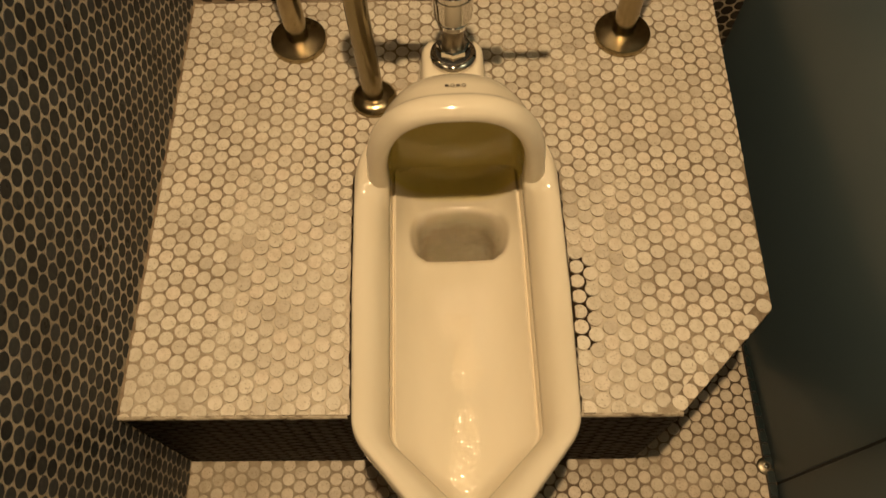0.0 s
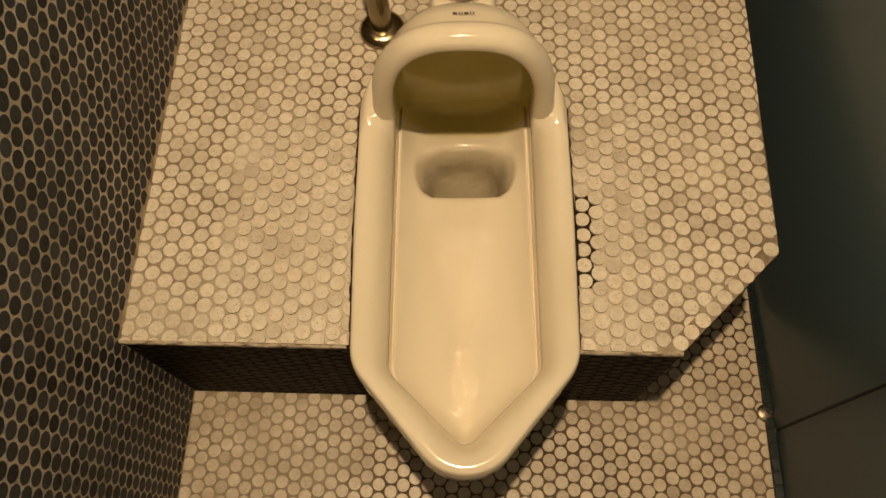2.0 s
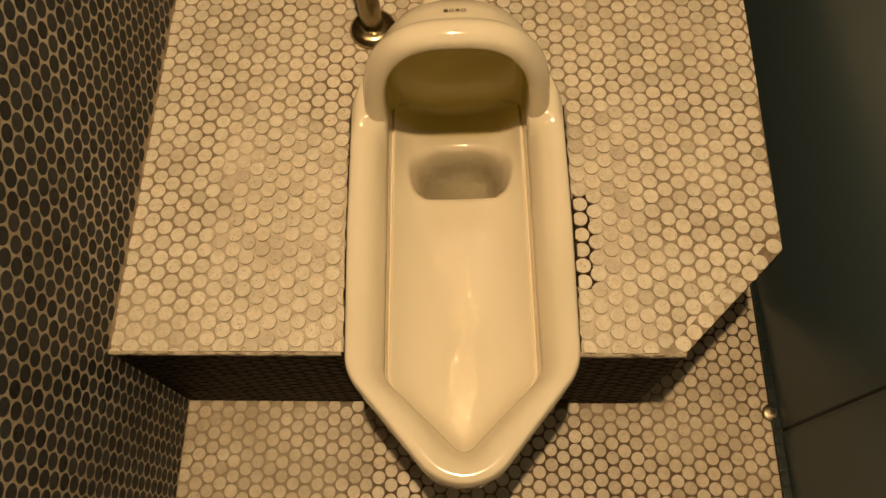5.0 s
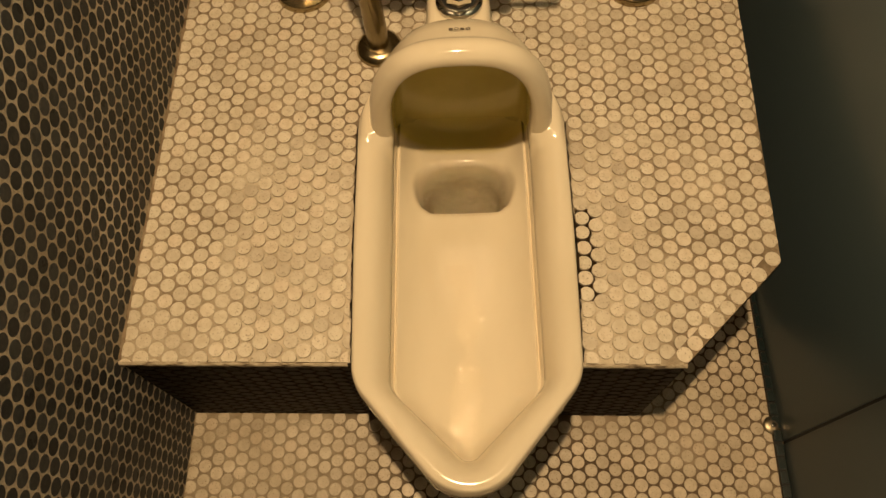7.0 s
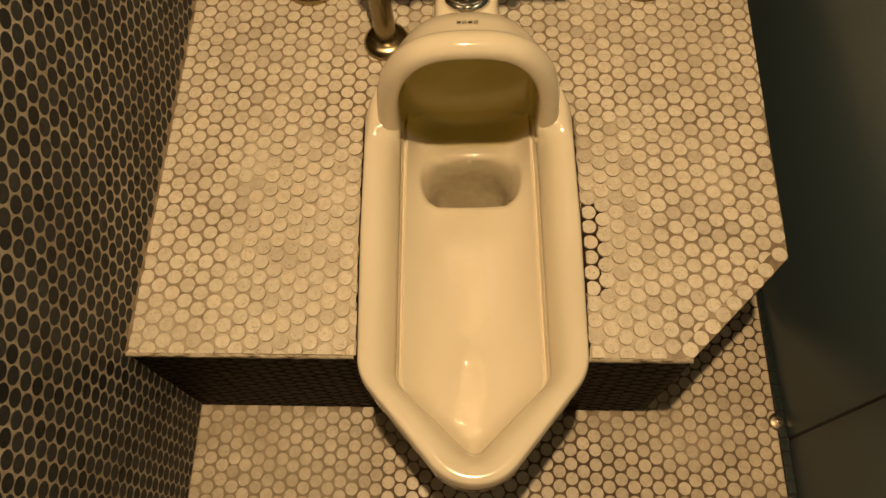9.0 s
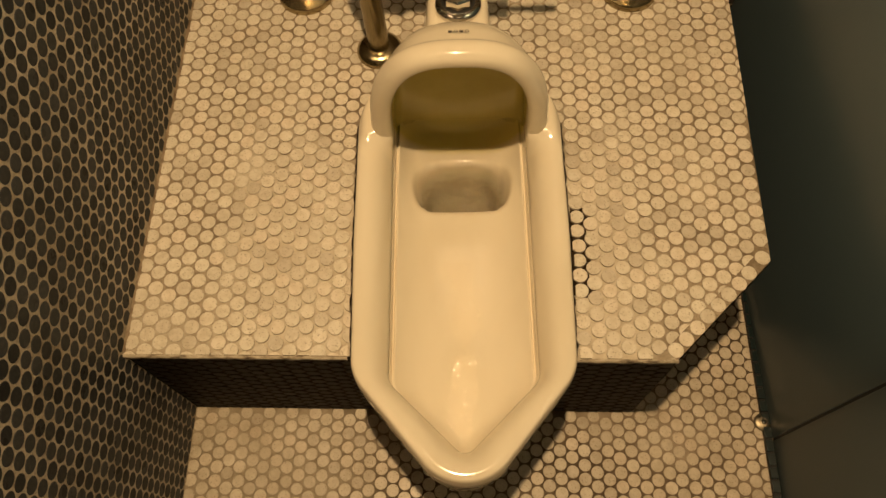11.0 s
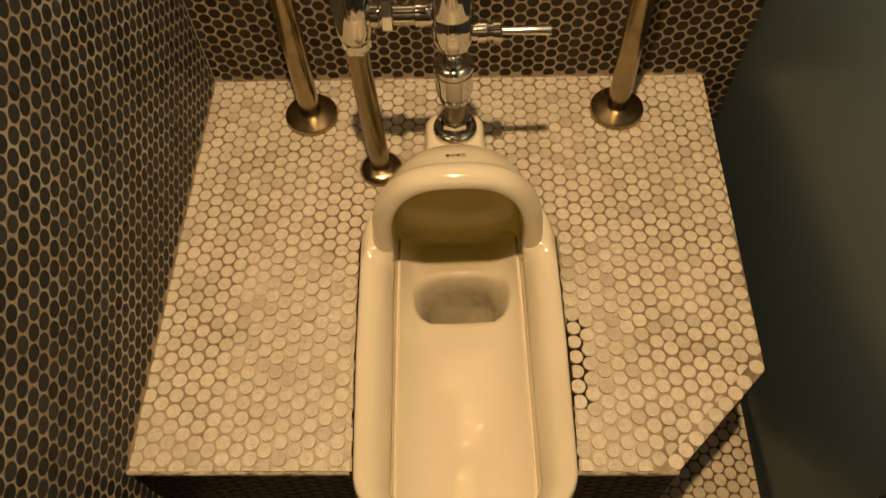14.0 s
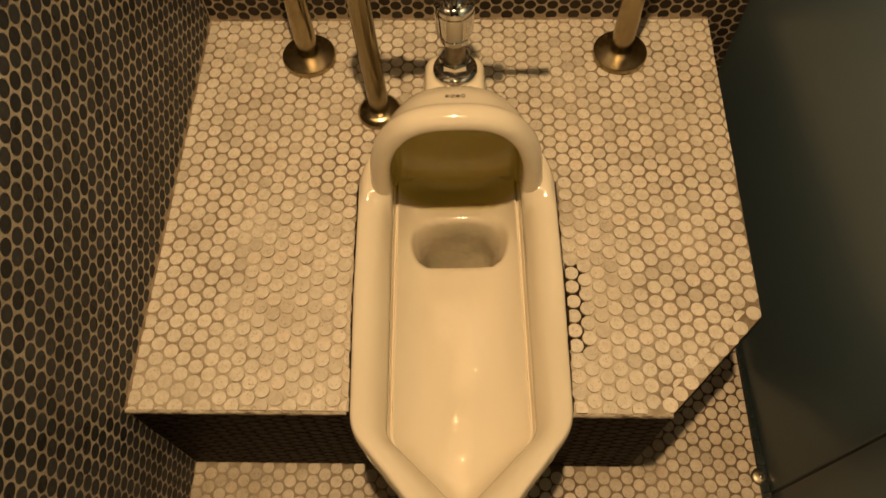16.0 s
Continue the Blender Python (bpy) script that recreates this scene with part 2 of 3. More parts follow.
# frosted green glass: a satin face that also lets the corridor's light through
frosted = material("frosted_glass", (0.08, 0.105, 0.10), 0.30, 0.0, 0.0, 0.7)
g1 = ramp(frosted, noise_tex(frosted, 3, 3), 0, [(0.3, (0.014, 0.019, 0.018)), (0.7, (0.024, 0.031, 0.029))])
colour(frosted, (g1, 0))
through_ = node(frosted, "ShaderNodeBsdfTranslucent", Color=(0.46, 0.49, 0.44, 1))
both_ = node(frosted, "ShaderNodeMixShader", Fac=0.40)
link(frosted, shader(frosted), 0, both_, 1)
link(frosted, through_, 0, both_, 2)
frosted.node_tree.links.new(both_.outputs[0], frosted.node_tree.nodes["Material Output"].inputs["Surface"])

teal_tile = material("teal_tile", (0.007, 0.016, 0.017), 0.3, 0.0, 0.0, 0.4)
plaster = material("plaster", (0.62, 0.58, 0.5), 0.8)
g1 = ramp(plaster, noise_tex(plaster, 4, 4), 0, [(0.3, (0.56, 0.52, 0.45)), (0.7, (0.66, 0.62, 0.54))])
colour(plaster, (g1, 0))

dark_wall = material("dark_wall", (0.075, 0.063, 0.048), 0.4)
g1 = ramp(dark_wall, noise_tex(dark_wall, 45, 2), 0, [(0.45, (0.03, 0.027, 0.024)), (0.6, (0.14, 0.12, 0.09))])
colour(dark_wall, (g1, 0))

water_mat = material("water", (0.96, 0.96, 0.93), 0.02)
shader(water_mat).inputs["Transmission Weight"].default_value = 1.0
shader(water_mat).inputs["IOR"].default_value = 1.33
relief(water_mat, noise_tex(water_mat, 60, 1), 0, 0.35, 0.006)

glow = material("lamp_glass", (0.9, 0.85, 0.75), 0.4)
shader(glow).inputs["Emission Color"].default_value = (1.0, 0.72, 0.42, 1)
shader(glow).inputs["Emission Strength"].default_value = 3.0


# ---- mesh helpers ----
def mesh_object(name, verts, faces, mat, parent=None, label="", smooth=False):
    me = bpy.data.meshes.new(name)
    me.from_pydata([tuple(v) for v in verts], [], faces)
    me.materials.append(mat)
    if smooth:
        me.polygons.foreach_set("use_smooth", [True] * len(me.polygons))
    me.update()
    ob = new(name, me)
    if parent:
        ob.parent = parent
    return tagged(ob, label)


def part(name, bm, mat, parent, label="", smooth=False):
    bmesh.ops.recalc_face_normals(bm, faces=bm.faces)
    me = bpy.data.meshes.new(name)
    bm.to_mesh(me)
    bm.free()
    me.materials.append(mat)
    if smooth:
        me.polygons.foreach_set("use_smooth", [True] * len(me.polygons))
    ob = new(name, me)
    if parent:
        ob.parent = parent
    return tagged(ob, label)


def thing(name, place, label, category, group="", kind=""):
    ob = new(name)
    ob.empty_display_size = 0.05
    ob.location = place
    return tagged(ob, label, category, group, kind)


def box_bm(x0, x1, y0, y1, z0, z1, bevel=0.0):
    bm = bmesh.new()
    bmesh.ops.create_cube(bm, size=1, matrix=Matrix.Translation(((x0 + x1) / 2, (y0 + y1) / 2, (z0 + z1) / 2)) @ Matrix.Diagonal((x1 - x0, y1 - y0, z1 - z0, 1)))
    if bevel:
        bmesh.ops.bevel(bm, geom=bm.edges[:], offset=bevel, segments=2, affect="EDGES", profile=0.5)
    return bm


def lathe(profile, n=48, m=Matrix(), sides=None):
    """A turned solid: profile of (radius, height), closed at both ends."""
    bm = bmesh.new()
    n = sides or n
    rings = []
    for rad, h in profile:
        rings.append([bm.verts.new(m @ Vector((rad * math.cos(2 * math.pi * k / n), rad * math.sin(2 * math.pi * k / n), h))) for k in range(n)])
    for a, b in zip(rings, rings[1:]):
        for k in range(n):
            bm.faces.new((a[k], a[(k + 1) % n], b[(k + 1) % n], b[k]))
    bm.faces.new(rings[0][::-1])
    bm.faces.new(rings[-1])
    return bm


def turned(name, profile, mat, parent, label="", m=Matrix(), sides=None, smooth=True):
    ob = part(name, lathe(profile, 48, m, sides), mat, parent, label, smooth)
    if smooth:
        ob.data.set_sharp_from_angle(angle=radians(35))
    return ob


# ---- penny tiles ----
PITCH, COLUMN, TILE_R, SEG = 0.0224, 0.0194, 0.0103, 16
CIRCLE = [(math.cos(2 * math.pi * (k + 0.5) / SEG), math.sin(2 * math.pi * (k + 0.5) / SEG)) for k in range(SEG)]


def clip(poly, planes):
    """Cut a polygon by half planes (a, b, c) where a u + b v <= c."""
    for a, b, c in planes:
        out = []
        for (p, q) in zip(poly, poly[1:] + poly[:1]):
            dp, dq = a * p[0] + b * p[1] - c, a * q[0] + b * q[1] - c
            if dp <= 0:
                out.append(p)
            if dp * dq < 0:
                s = dp / (dp - dq)
                out.append((p[0] + s * (q[0] - p[0]), p[1] + s * (q[1] - p[1])))
        poly = out
        if len(poly) < 3:
            return []
    return poly


def area(poly):
    return 0.5 * sum(p[0] * q[1] - q[0] * p[1] for p, q in zip(poly, poly[1:] + poly[:1]))


def tile_shape(poly, top, edge=0.0009):
    """Top, sloped edge and side of one tile on an outline round its middle."""
    n = len(poly)
    cu, cv = sum(p[0] for p in poly) / n, sum(p[1] for p in poly) / n
    verts = []
    for shrink, h in ((edge, top), (0.0, top - edge * 0.7), (0.0, top - 0.0055)):
        for u, v in poly:
            d = math.hypot(u - cu, v - cv)
            k = max(0.0, 1 - shrink / max(d, 1e-6))
            verts.append((cu + (u - cu) * k, cv + (v - cv) * k, h))
    faces = [tuple(range(n))]
    for ring in (0, 1):
        for k in range(n):
            j = (k + 1) % n
            faces.append((ring * n + k, (ring + 1) * n + k, (ring + 1) * n + j, ring * n + j))
    return verts, faces


def recolour_sides(ob, edge):
    """The sides of tiles, every third ring of faces, take the edge material."""
    if edge:
        ob.data.materials.append(edge)
        for f in ob.data.polygons:
            if abs(f.normal.z) < 0.35:
                f.material_index = 1
    return ob


def lay_tiles(owner, m, spots, planes, mat, near, label, lift=0.0003, seed=3, least=0.25, piece="tile", edge=None, proud=None, tilt=0.7, most=300, trim=None):
    """Tiles on the plane m at the spots (u, v). Those that near(u, v) picks become pieces, the rest one mesh."""
    rng = random.Random(seed)
    whole = None
    verts, faces = [], []
    count = 0
    full = math.pi * TILE_R ** 2
    picked = sorted((near(u, v), i) for i, (u, v) in enumerate(spots))
    chosen = {i for d, i in picked[:most]}
    for i, (u, v) in enumerate(spots):
        ju, jv, rad = rng.gauss(0, 0.00035), rng.gauss(0, 0.00035), TILE_R * rng.uniform(0.975, 1.02)
        tip = (rng.gauss(0, tilt), rng.gauss(0, tilt), rng.uniform(0, 360))
        up = rng.gauss(0, lift) + (proud(u, v) * rng.uniform(0.6, 1.2) if proud else 0)
        pl = [(a, b, c - a * (u + ju) - b * (v + jv)) for a, b, c in planes]
        if trim:
            pl += trim(u + ju, v + jv)
        poly = clip([(rad * x, rad * y) for x, y in CIRCLE], pl)
        if len(poly) < 3 or area(poly) < least * full:
            continue
        cut = area(poly) < 0.96 * full * (rad / TILE_R) ** 2
        place = m @ Matrix.Translation((u + ju, v + jv, up)) @ pose(0, 0, 0, tip[0], tip[1], 0 if cut else tip[2])
        if i in chosen:
            if cut:
                vs, fs = tile_shape(poly, 0.0)
                ob = recolour_sides(mesh_object(piece, vs, fs, mat, owner), edge)
            else:
                if whole is None:
                    vs, fs = tile_shape([(TILE_R * x, TILE_R * y) for x, y in CIRCLE], 0.0)
                    ob = recolour_sides(mesh_object(piece, vs, fs, mat, owner), edge)
                    whole = ob.data
                else:
                    ob = new(piece, whole)
                    ob.parent = owner
                place = place @ Matrix.Diagonal((rad / TILE_R, rad / TILE_R, 1, 1))
            ob.matrix_basis = place
        else:
            vs, fs = tile_shape(poly, 0.0)
            base = len(verts)
            verts += [place @ Vector(p) for p in vs]
            faces += [tuple(base + k for k in f) for f in fs]
    if faces:
        tagged(recolour_sides(mesh_object("tile_field", verts, faces, mat, owner, label), edge), kind="stuff")


def lattice(u0, v0, umin, umax, vmin, vmax):
    spots = []
    for i in range(math.floor((umin - u0) / COLUMN), math.ceil((umax - u0) / COLUMN) + 1):
        off = v0 + (PITCH / 2 if i % 2 else 0)
        for j in range(math.floor((vmin - off) / PITCH), math.ceil((vmax - off) / PITCH) + 1):
            spots.append((u0 + i * COLUMN, off + j * PITCH))
    return spots


# ---- the toilet's outlines, in its own metres: u across, v towards the wall ----
TOILET = pose(0.4475, 0.17, 0, 0, 0, 1.4) @ pose(0, -0.17, 0)


def half_outline(half, corner_v, corner_r, tip_v, tip_r, slant, back_v, back_r):
    """Right half of the rim's outline from its point to its back: a tip arc, a slant, a corner, a side, a back corner."""
    pts = []
    a = math.atan(slant)
    centre = tip_v + tip_r
    for k in range(13):
        t = (math.pi / 2 - a) * k / 12
        pts.append((tip_r * math.sin(t), centre - tip_r * math.cos(t)))
    tan = corner_r * math.tan((a) / 2)
    su, sv = half - tan * math.sin(a), corner_v - tan * math.cos(a)
    eu, ev = pts[-1]
    for k in range(1, 12):
        pts.append((eu + (su - eu) * k / 12, ev + (sv - ev) * k / 12))
    cu, cv = half - corner_r, corner_v + tan
    for k in range(13):
        t = -a + a * k / 12
        pts.append((cu + corner_r * math.cos(t), cv + corner_r * math.sin(t)))
    top = back_v - back_r
    for k in range(1, 64):
        pts.append((half, cv + (top - cv) * k / 64))
    for k in range(13):
        t = math.pi / 2 * k / 12
        pts.append((half - back_r + back_r * math.cos(t), top + back_r * math.sin(t)))
    for k in range(1, 9):
        pts.append(((half - back_r) * (1 - k / 8), back_v))
    return pts


def whole_outline(half):
    return half + [(-u, v) for u, v in half[-2:0:-1]]


OUTER = whole_outline([(u * (1 + 0.030 * max(0.0, min(1.0, (v + 0.03) / 0.20))), v) for u, v in half_outline(0.1462, -0.024, 0.06, -0.1610, 0.071, 0.79, 0.462, 0.115)])
INNER = whole_outline(half_outline(0.1000, -0.0255, 0.035, -0.1185, 0.016, 0.93, 0.428, 0.030))


def inside(outline, u, v):
    hit = False
    for (a, b), (c, d) in zip(outline, outline[1:] + outline[:1]):
        if (b > v) != (d > v) and u < (c - a) * (v - b) / (d - b) + a:
            hit = not hit
    return hit


def gap_to(outline, u, v):
    best = 9.0
    for (a, b), (c, d) in zip(outline, outline[1:] + outline[:1]):
        L = (c - a) ** 2 + (d - b) ** 2
        t = max(0.0, min(1.0, ((u - a) * (c - a) + (v - b) * (d - b)) / L)) if L else 0.0
        best = min(best, math.hypot(u - a - t * (c - a), v - b - t * (d - b)))
    return best


def local(x, y):
    p = TOILET.inverted() @ Vector((x, y, 0))
    return p.x, p.y


def from_toilet(x, y):
    """Distance from the toilet's edge, negative inside; with the horn at its back."""
    u, v = local(x, y)
    d = gap_to(OUTER, u, v) * (-1 if inside(OUTER, u, v) else 1)
    return d


def smooth(a, b, t):
    t = max(0.0, min(1.0, (t - a) / (b - a)))
    return t * t * (3 - 2 * t)


# ---- structure: walls, floors, ceiling, partition ----
X1, Y0, Y1 = 0.957, -0.85, 0.71
TILED = 0.75
wall_left = part("wall_left", box_bm(-0.12, -0.0005, Y0, Y1 + 0.12, FLOOR - 0.1, TILED), wall_grout, None)
part("upper_wall", box_bm(-0.12, 0.0, Y0, Y1 + 0.12, TILED, CEIL), dark_wall, wall_left)
tagged(wall_left, "black penny-tiled wall with pale beige grout", "wall", kind="structure")
wall_back = part("wall_back", box_bm(-0.0005, X1 + 1.1, Y1 + 0.0005, Y1 + 0.12, FLOOR - 0.1, TILED), back_grout, None)
part("upper_wall", box_bm(0.0, X1 + 1.1, Y1, Y1 + 0.12, TILED, CEIL), dark_wall, wall_back)
tagged(wall_back, "black penny-tiled wall behind the toilet", "wall", kind="structure")
# unseen front wall, set close and dark to cut bounce and darken reflections
wall_front = part("wall_front", box_bm(-0.0005, X1 + 1.1, Y0 - 0.12, Y0, FLOOR - 0.1, CEIL), dark_wall, None)
tagged(wall_front, "unseen dark wall added to close the stall and cut bounced light", "wall", kind="structure")
ceiling = part("ceiling", box_bm(-0.12, X1 + 1.1, Y0 - 0.12, Y1 + 0.12, CEIL, CEIL + 0.1), plaster, None)
tagged(ceiling, "plain painted ceiling over the stall", "ceiling", kind="structure")
floor = part("floor", box_bm(-0.0013, X1 + 1.1, Y0, Y1, FLOOR - 0.1, FLOOR - 0.0012), floor_grout, None)
tagged(floor, "floor of worn white penny tiles with brown joints", "floor", kind="structure")

partition = part("partition_panel", box_bm(0, 0.03, 0.0005, Y1 + 0.036, FLOOR, CEIL, 0.0015), frosted, None)
partition.matrix_basis = pose(X1, -0.04, 0, 0, 0, 1.55)
tagged(partition, "dim grey-green frosted glass partition beside the platform", "partition", kind="structure")
door = part("door_1", box_bm(X1, X1 + 0.03, Y0 + 0.002, -0.0440, FLOOR, CEIL, 0.0015), frosted, None)
tagged(door, "closed grey-green frosted glass stall door", "door", kind="structure")
tagged(part("door_seal", box_bm(X1 + 0.002, X1 + 0.028, -0.0440, -0.0395, FLOOR, CEIL), seal, door, "black gap seal"))
outside = part("wall_right", box_bm(X1 + 0.6, X1 + 0.7, Y0, Y1, FLOOR, CEIL), plaster, None)
tagged(outside, "plain wall beyond the partition", "wall", kind="structure")

# platform: riser body and a rough grout bed on top, open where the toilet sits
EDGE = [(0.0, 0.0), (0.7310, 0.0), (0.8730, 0.1420), (0.8815, Y1), (0.0, Y1)]


def side_planes(inset):
    """Half planes of the platform's outline, moved in by inset."""
    out = []
    for (a, b), (c, d) in zip(EDGE, EDGE[1:] + EDGE[:1]):
        L = math.hypot(c - a, d - b)
        nx, ny = (d - b) / L, -(c - a) / L
        out.append((nx, ny, nx * a + ny * b - inset))
    return out


inner_edge = clip([(-1.0, -1.0), (2.0, -1.0), (2.0, 2.0), (-1.0, 2.0)], side_planes(0.0013))
vs = [(x, y, z) for z in (FLOOR - 0.0012, -0.0045) for x, y in inner_edge]
n = len(inner_edge)
sides = []
for k, (a, b) in enumerate(zip(inner_edge, inner_edge[1:] + inner_edge[:1])):
    if abs(a[1] - b[1]) < 1e-6 and a[1] < 0.1:  # the front is open where the bowl passes through it
        x0, x1 = min(a[0], b[0]), max(a[0], b[0])
        sides += [(x0, 0.304, a[1], FLOOR - 0.0012, -0.0045), (0.304, 0.592, a[1], FLOOR - 0.0012, -0.165), (0.592, x1, a[1], FLOOR - 0.0012, -0.0045)]
faces_ = [(k, (k + 1) % n, n + (k + 1) % n, n + k) for k in range(n) if not (abs(inner_edge[k][1] - inner_edge[(k + 1) % n][1]) < 1e-6 and inner_edge[k][1] < 0.1)]
for x0, x1, y, z0, z1 in sides:
    faces_.append(tuple(range(len(vs), len(vs) + 4)))
    vs += [(x0, y, z0), (x1, y, z0), (x1, y, z1), (x0, y, z1)]
platform = mesh_object("platform", vs, faces_, dark_grout)
tagged(platform, "raised platform tiled in white with black-tiled riser", "platform", kind="structure")


def bed_height(x, y):
    d = from_toilet(x, y)
    u, v = local(x, y)
    n1 = noise.noise(Vector((x * 22, y * 22, 1.7)))
    n2 = noise.noise(Vector((x * 110, y * 110, 5.1)))
    full = smooth(0.16, 0.02, d + 0.05 * n1) * smooth(0.42, 0.2, v)
    z = -0.0012 + 0.00065 * full + 0.00025 * n2 + 0.0002 * n1
    worn = smooth(0.04, 0.015, d) * smooth(0.07, 0.10, v) * smooth(0.24, 0.2, v) * (1 if u > 0 else 0)
    z -= 0.0022 * worn
    return z


def smear_at(x, y):
    """How far the joints are filled with pale cement, 0 to 1."""
    u, v = local(x, y)
    n_ = 0.055 * noise.noise(Vector((x * 16, y * 16, 8.0))) + 0.035 * noise.noise(Vector((x * 60, y * 60, 4.0)))
    d = from_toilet(x, y) + n_
    wide_ = smooth(0.215, 0.145, d) if u < 0 else smooth(0.135, 0.06, d)
    front = 0.6 * smooth(0.10, 0.03, y + n_) * smooth(0.16, 0.05, x + n_)
    return max(wide_ * smooth(0.40, 0.27, v + 1.6 * n_), front)


STEP = 0.0036
nx, ny = int(0.885 / STEP) + 1, int(Y1 / STEP) + 1
index, vs, fs, worn_, smear_ = {}, [], [], [], []
edge_pl = side_planes(0.0015)
for i in range(nx + 1):
    for j in range(ny + 1):
        x, y = i * STEP, min(j * STEP, Y1 - 0.0014)
        for a, b, c in edge_pl:
            over = a * x + b * y - c
            if 0 < over < STEP * 1.5:
                x, y = x - a * over, y - b * over
        if any(a * x + b * y > c + 1e-5 for a, b, c in edge_pl):
            continue
        d = from_toilet(x, y)
        if d < -0.0035:
            continue
        if d < 0.0035:  # the bed ends in a ragged line short of the toilet
            e = 0.0005
            gx, gy = (from_toilet(x + e, y) - d) / e, (from_toilet(x, y + e) - d) / e
            short = 0.0032 + 0.0028 * noise.noise(Vector((x * 70, y * 70, 3.0))) - d
            x, y = x + gx * short, y + gy * short
        index[i, j] = len(vs)
        vs.append((x, y, bed_height(x, y)))
        smear_.append(smear_at(x, y))
for i in range(nx):
    for j in range(ny):
        q = [(i, j), (i + 1, j), (i + 1, j + 1), (i, j + 1)]
        if all(k in index for k in q):
            fs.append(tuple(index[k] for k in q))
            x, y = i * STEP, j * STEP
            u, v = local(x, y)
            rag = 0.014 * noise.noise(Vector((x * 70, y * 70, 2.0)))
            worn_.append(1 if u > 0 and from_toilet(x, y) + rag < 0.029 - 0.10 * max(0, 0.14 - v) and 0.082 < v + rag < 0.212 else 0)
bed = mesh_object("grout_bed", vs, fs, bed_grout, platform, "uneven brown cement joint bed with pale smears", True)
bed.data.materials.append(dark_grout)
bed.data.polygons.foreach_set("material_index", worn_)
bed.data.attributes.new("smear", "FLOAT", "POINT").data.foreach_set("value", smear_)

# thin cement edge along the platform's front, broken by the toilet
for x0, x1 in ((0.0, 0.2985), (0.5985, 0.7315)):
    bm = bmesh.new()
    k = int((x1 - x0) / 0.006)
    rows = []
    for i in range(k + 1):
        x = x0 + (x1 - x0) * i / k
        w = 0.0012 * noise.noise(Vector((x * 60, 2.0, 0)))
        h = 0.0008 * noise.noise(Vector((x * 140, 7.0, 0)))
        rows.append([bm.verts.new(p) for p in ((x, 0.004, -0.001 + h * 0.3), (x, -0.0008 + w * 0.5, -0.0013 + h), (x, -0.0025 + w, -0.003 + h), (x, -0.0025 + w, -0.0078 + h), (x, 0.003, -0.0095))])
    for a, b in zip(rows, rows[1:]):
        for q in range(4):
            bm.faces.new((a[q], b[q], b[q + 1], a[q + 1]))
    part("edge_mortar", bm, pale_grout, platform, "chipped pale mortar edge")

# sealant beads where the platform meets the walls
def bead(p0, p1, away, name="sealant_bead"):
    p0, p1, away = Vector(p0), Vector(p1), Vector(away)
    n_ = int((p1 - p0).length / 0.008)
    bm = bmesh.new()
    rows_ = []
    for k in range(n_ + 1):
        c_ = p0.lerp(p1, k / n_)
        w_ = 0.0031 + 0.0016 * noise.noise(c_ * 45)
        rows_.append([bm.verts.new(c_ + away * (w_ * a_) + Vector((0, 0, w_ * b_))) for a_, b_ in ((1, -0.2), (0.72, 0.18), (0.35, 0.45), (0, 0.85))])
    for a_, b_ in zip(rows_, rows_[1:]):
        for k in range(3):
            bm.faces.new((a_[k], b_[k], b_[k + 1], a_[k + 1]))
    part(name, bm, sealant, platform, "stained beige sealant", True)


bead((0.0, 0.004, 0.0), (0.0, Y1, 0.0), (1, 0, 0))
bead((0.004, Y1, 0.0), (0.88, Y1, 0.0), (0, -1, 0))

# ---- squat toilet ----
toilet = thing("squat_toilet", (0.4475, 0.17, 0), "ivory glazed squat toilet with hood set in the platform", "toilet")
toilet.matrix_basis = pose(0.4475, 0.17, 0, 0, 0, 1.4)
OFF = Vector((0, -0.17, 0))


def sump(u, v):
    """Outlet basin: a steep straight front with round corners, soft sides and back."""
    front = max(0.0, 0.295 - v) / 0.040
    back = max(0.0, v - 0.295) / 0.050
    side = abs(u - 0.003) / 0.066
    reach = (side ** 4 + front ** 4) ** 0.25 if v < 0.295 else (side ** 2.6 + back ** 2.6) ** (1 / 2.6)
    f = smooth(0.30, 0.262, v)
    return smooth(1.20 - 0.07 * f, 0.74 + 0.07 * f, reach)


def trough(u, v, q, z0):
    back = smooth(0.24, 0.36, v)
    base = -0.060 - 0.009 * smooth(-0.1, 0.25, v) - 0.026 * smooth(0.262, 0.385, v)
    wall = (1 - min(1.0, q / (0.78 + 0.22 * back))) ** (3.0 + 1.4 * back)
    groove = 0.011 * math.exp(-((q - 0.03) / 0.018) ** 2) * smooth(-0.05, 0.02, v)  # narrow channel under the rim
    return base + (z0 - base) * wall - 0.060 * sump(u, v) - groove


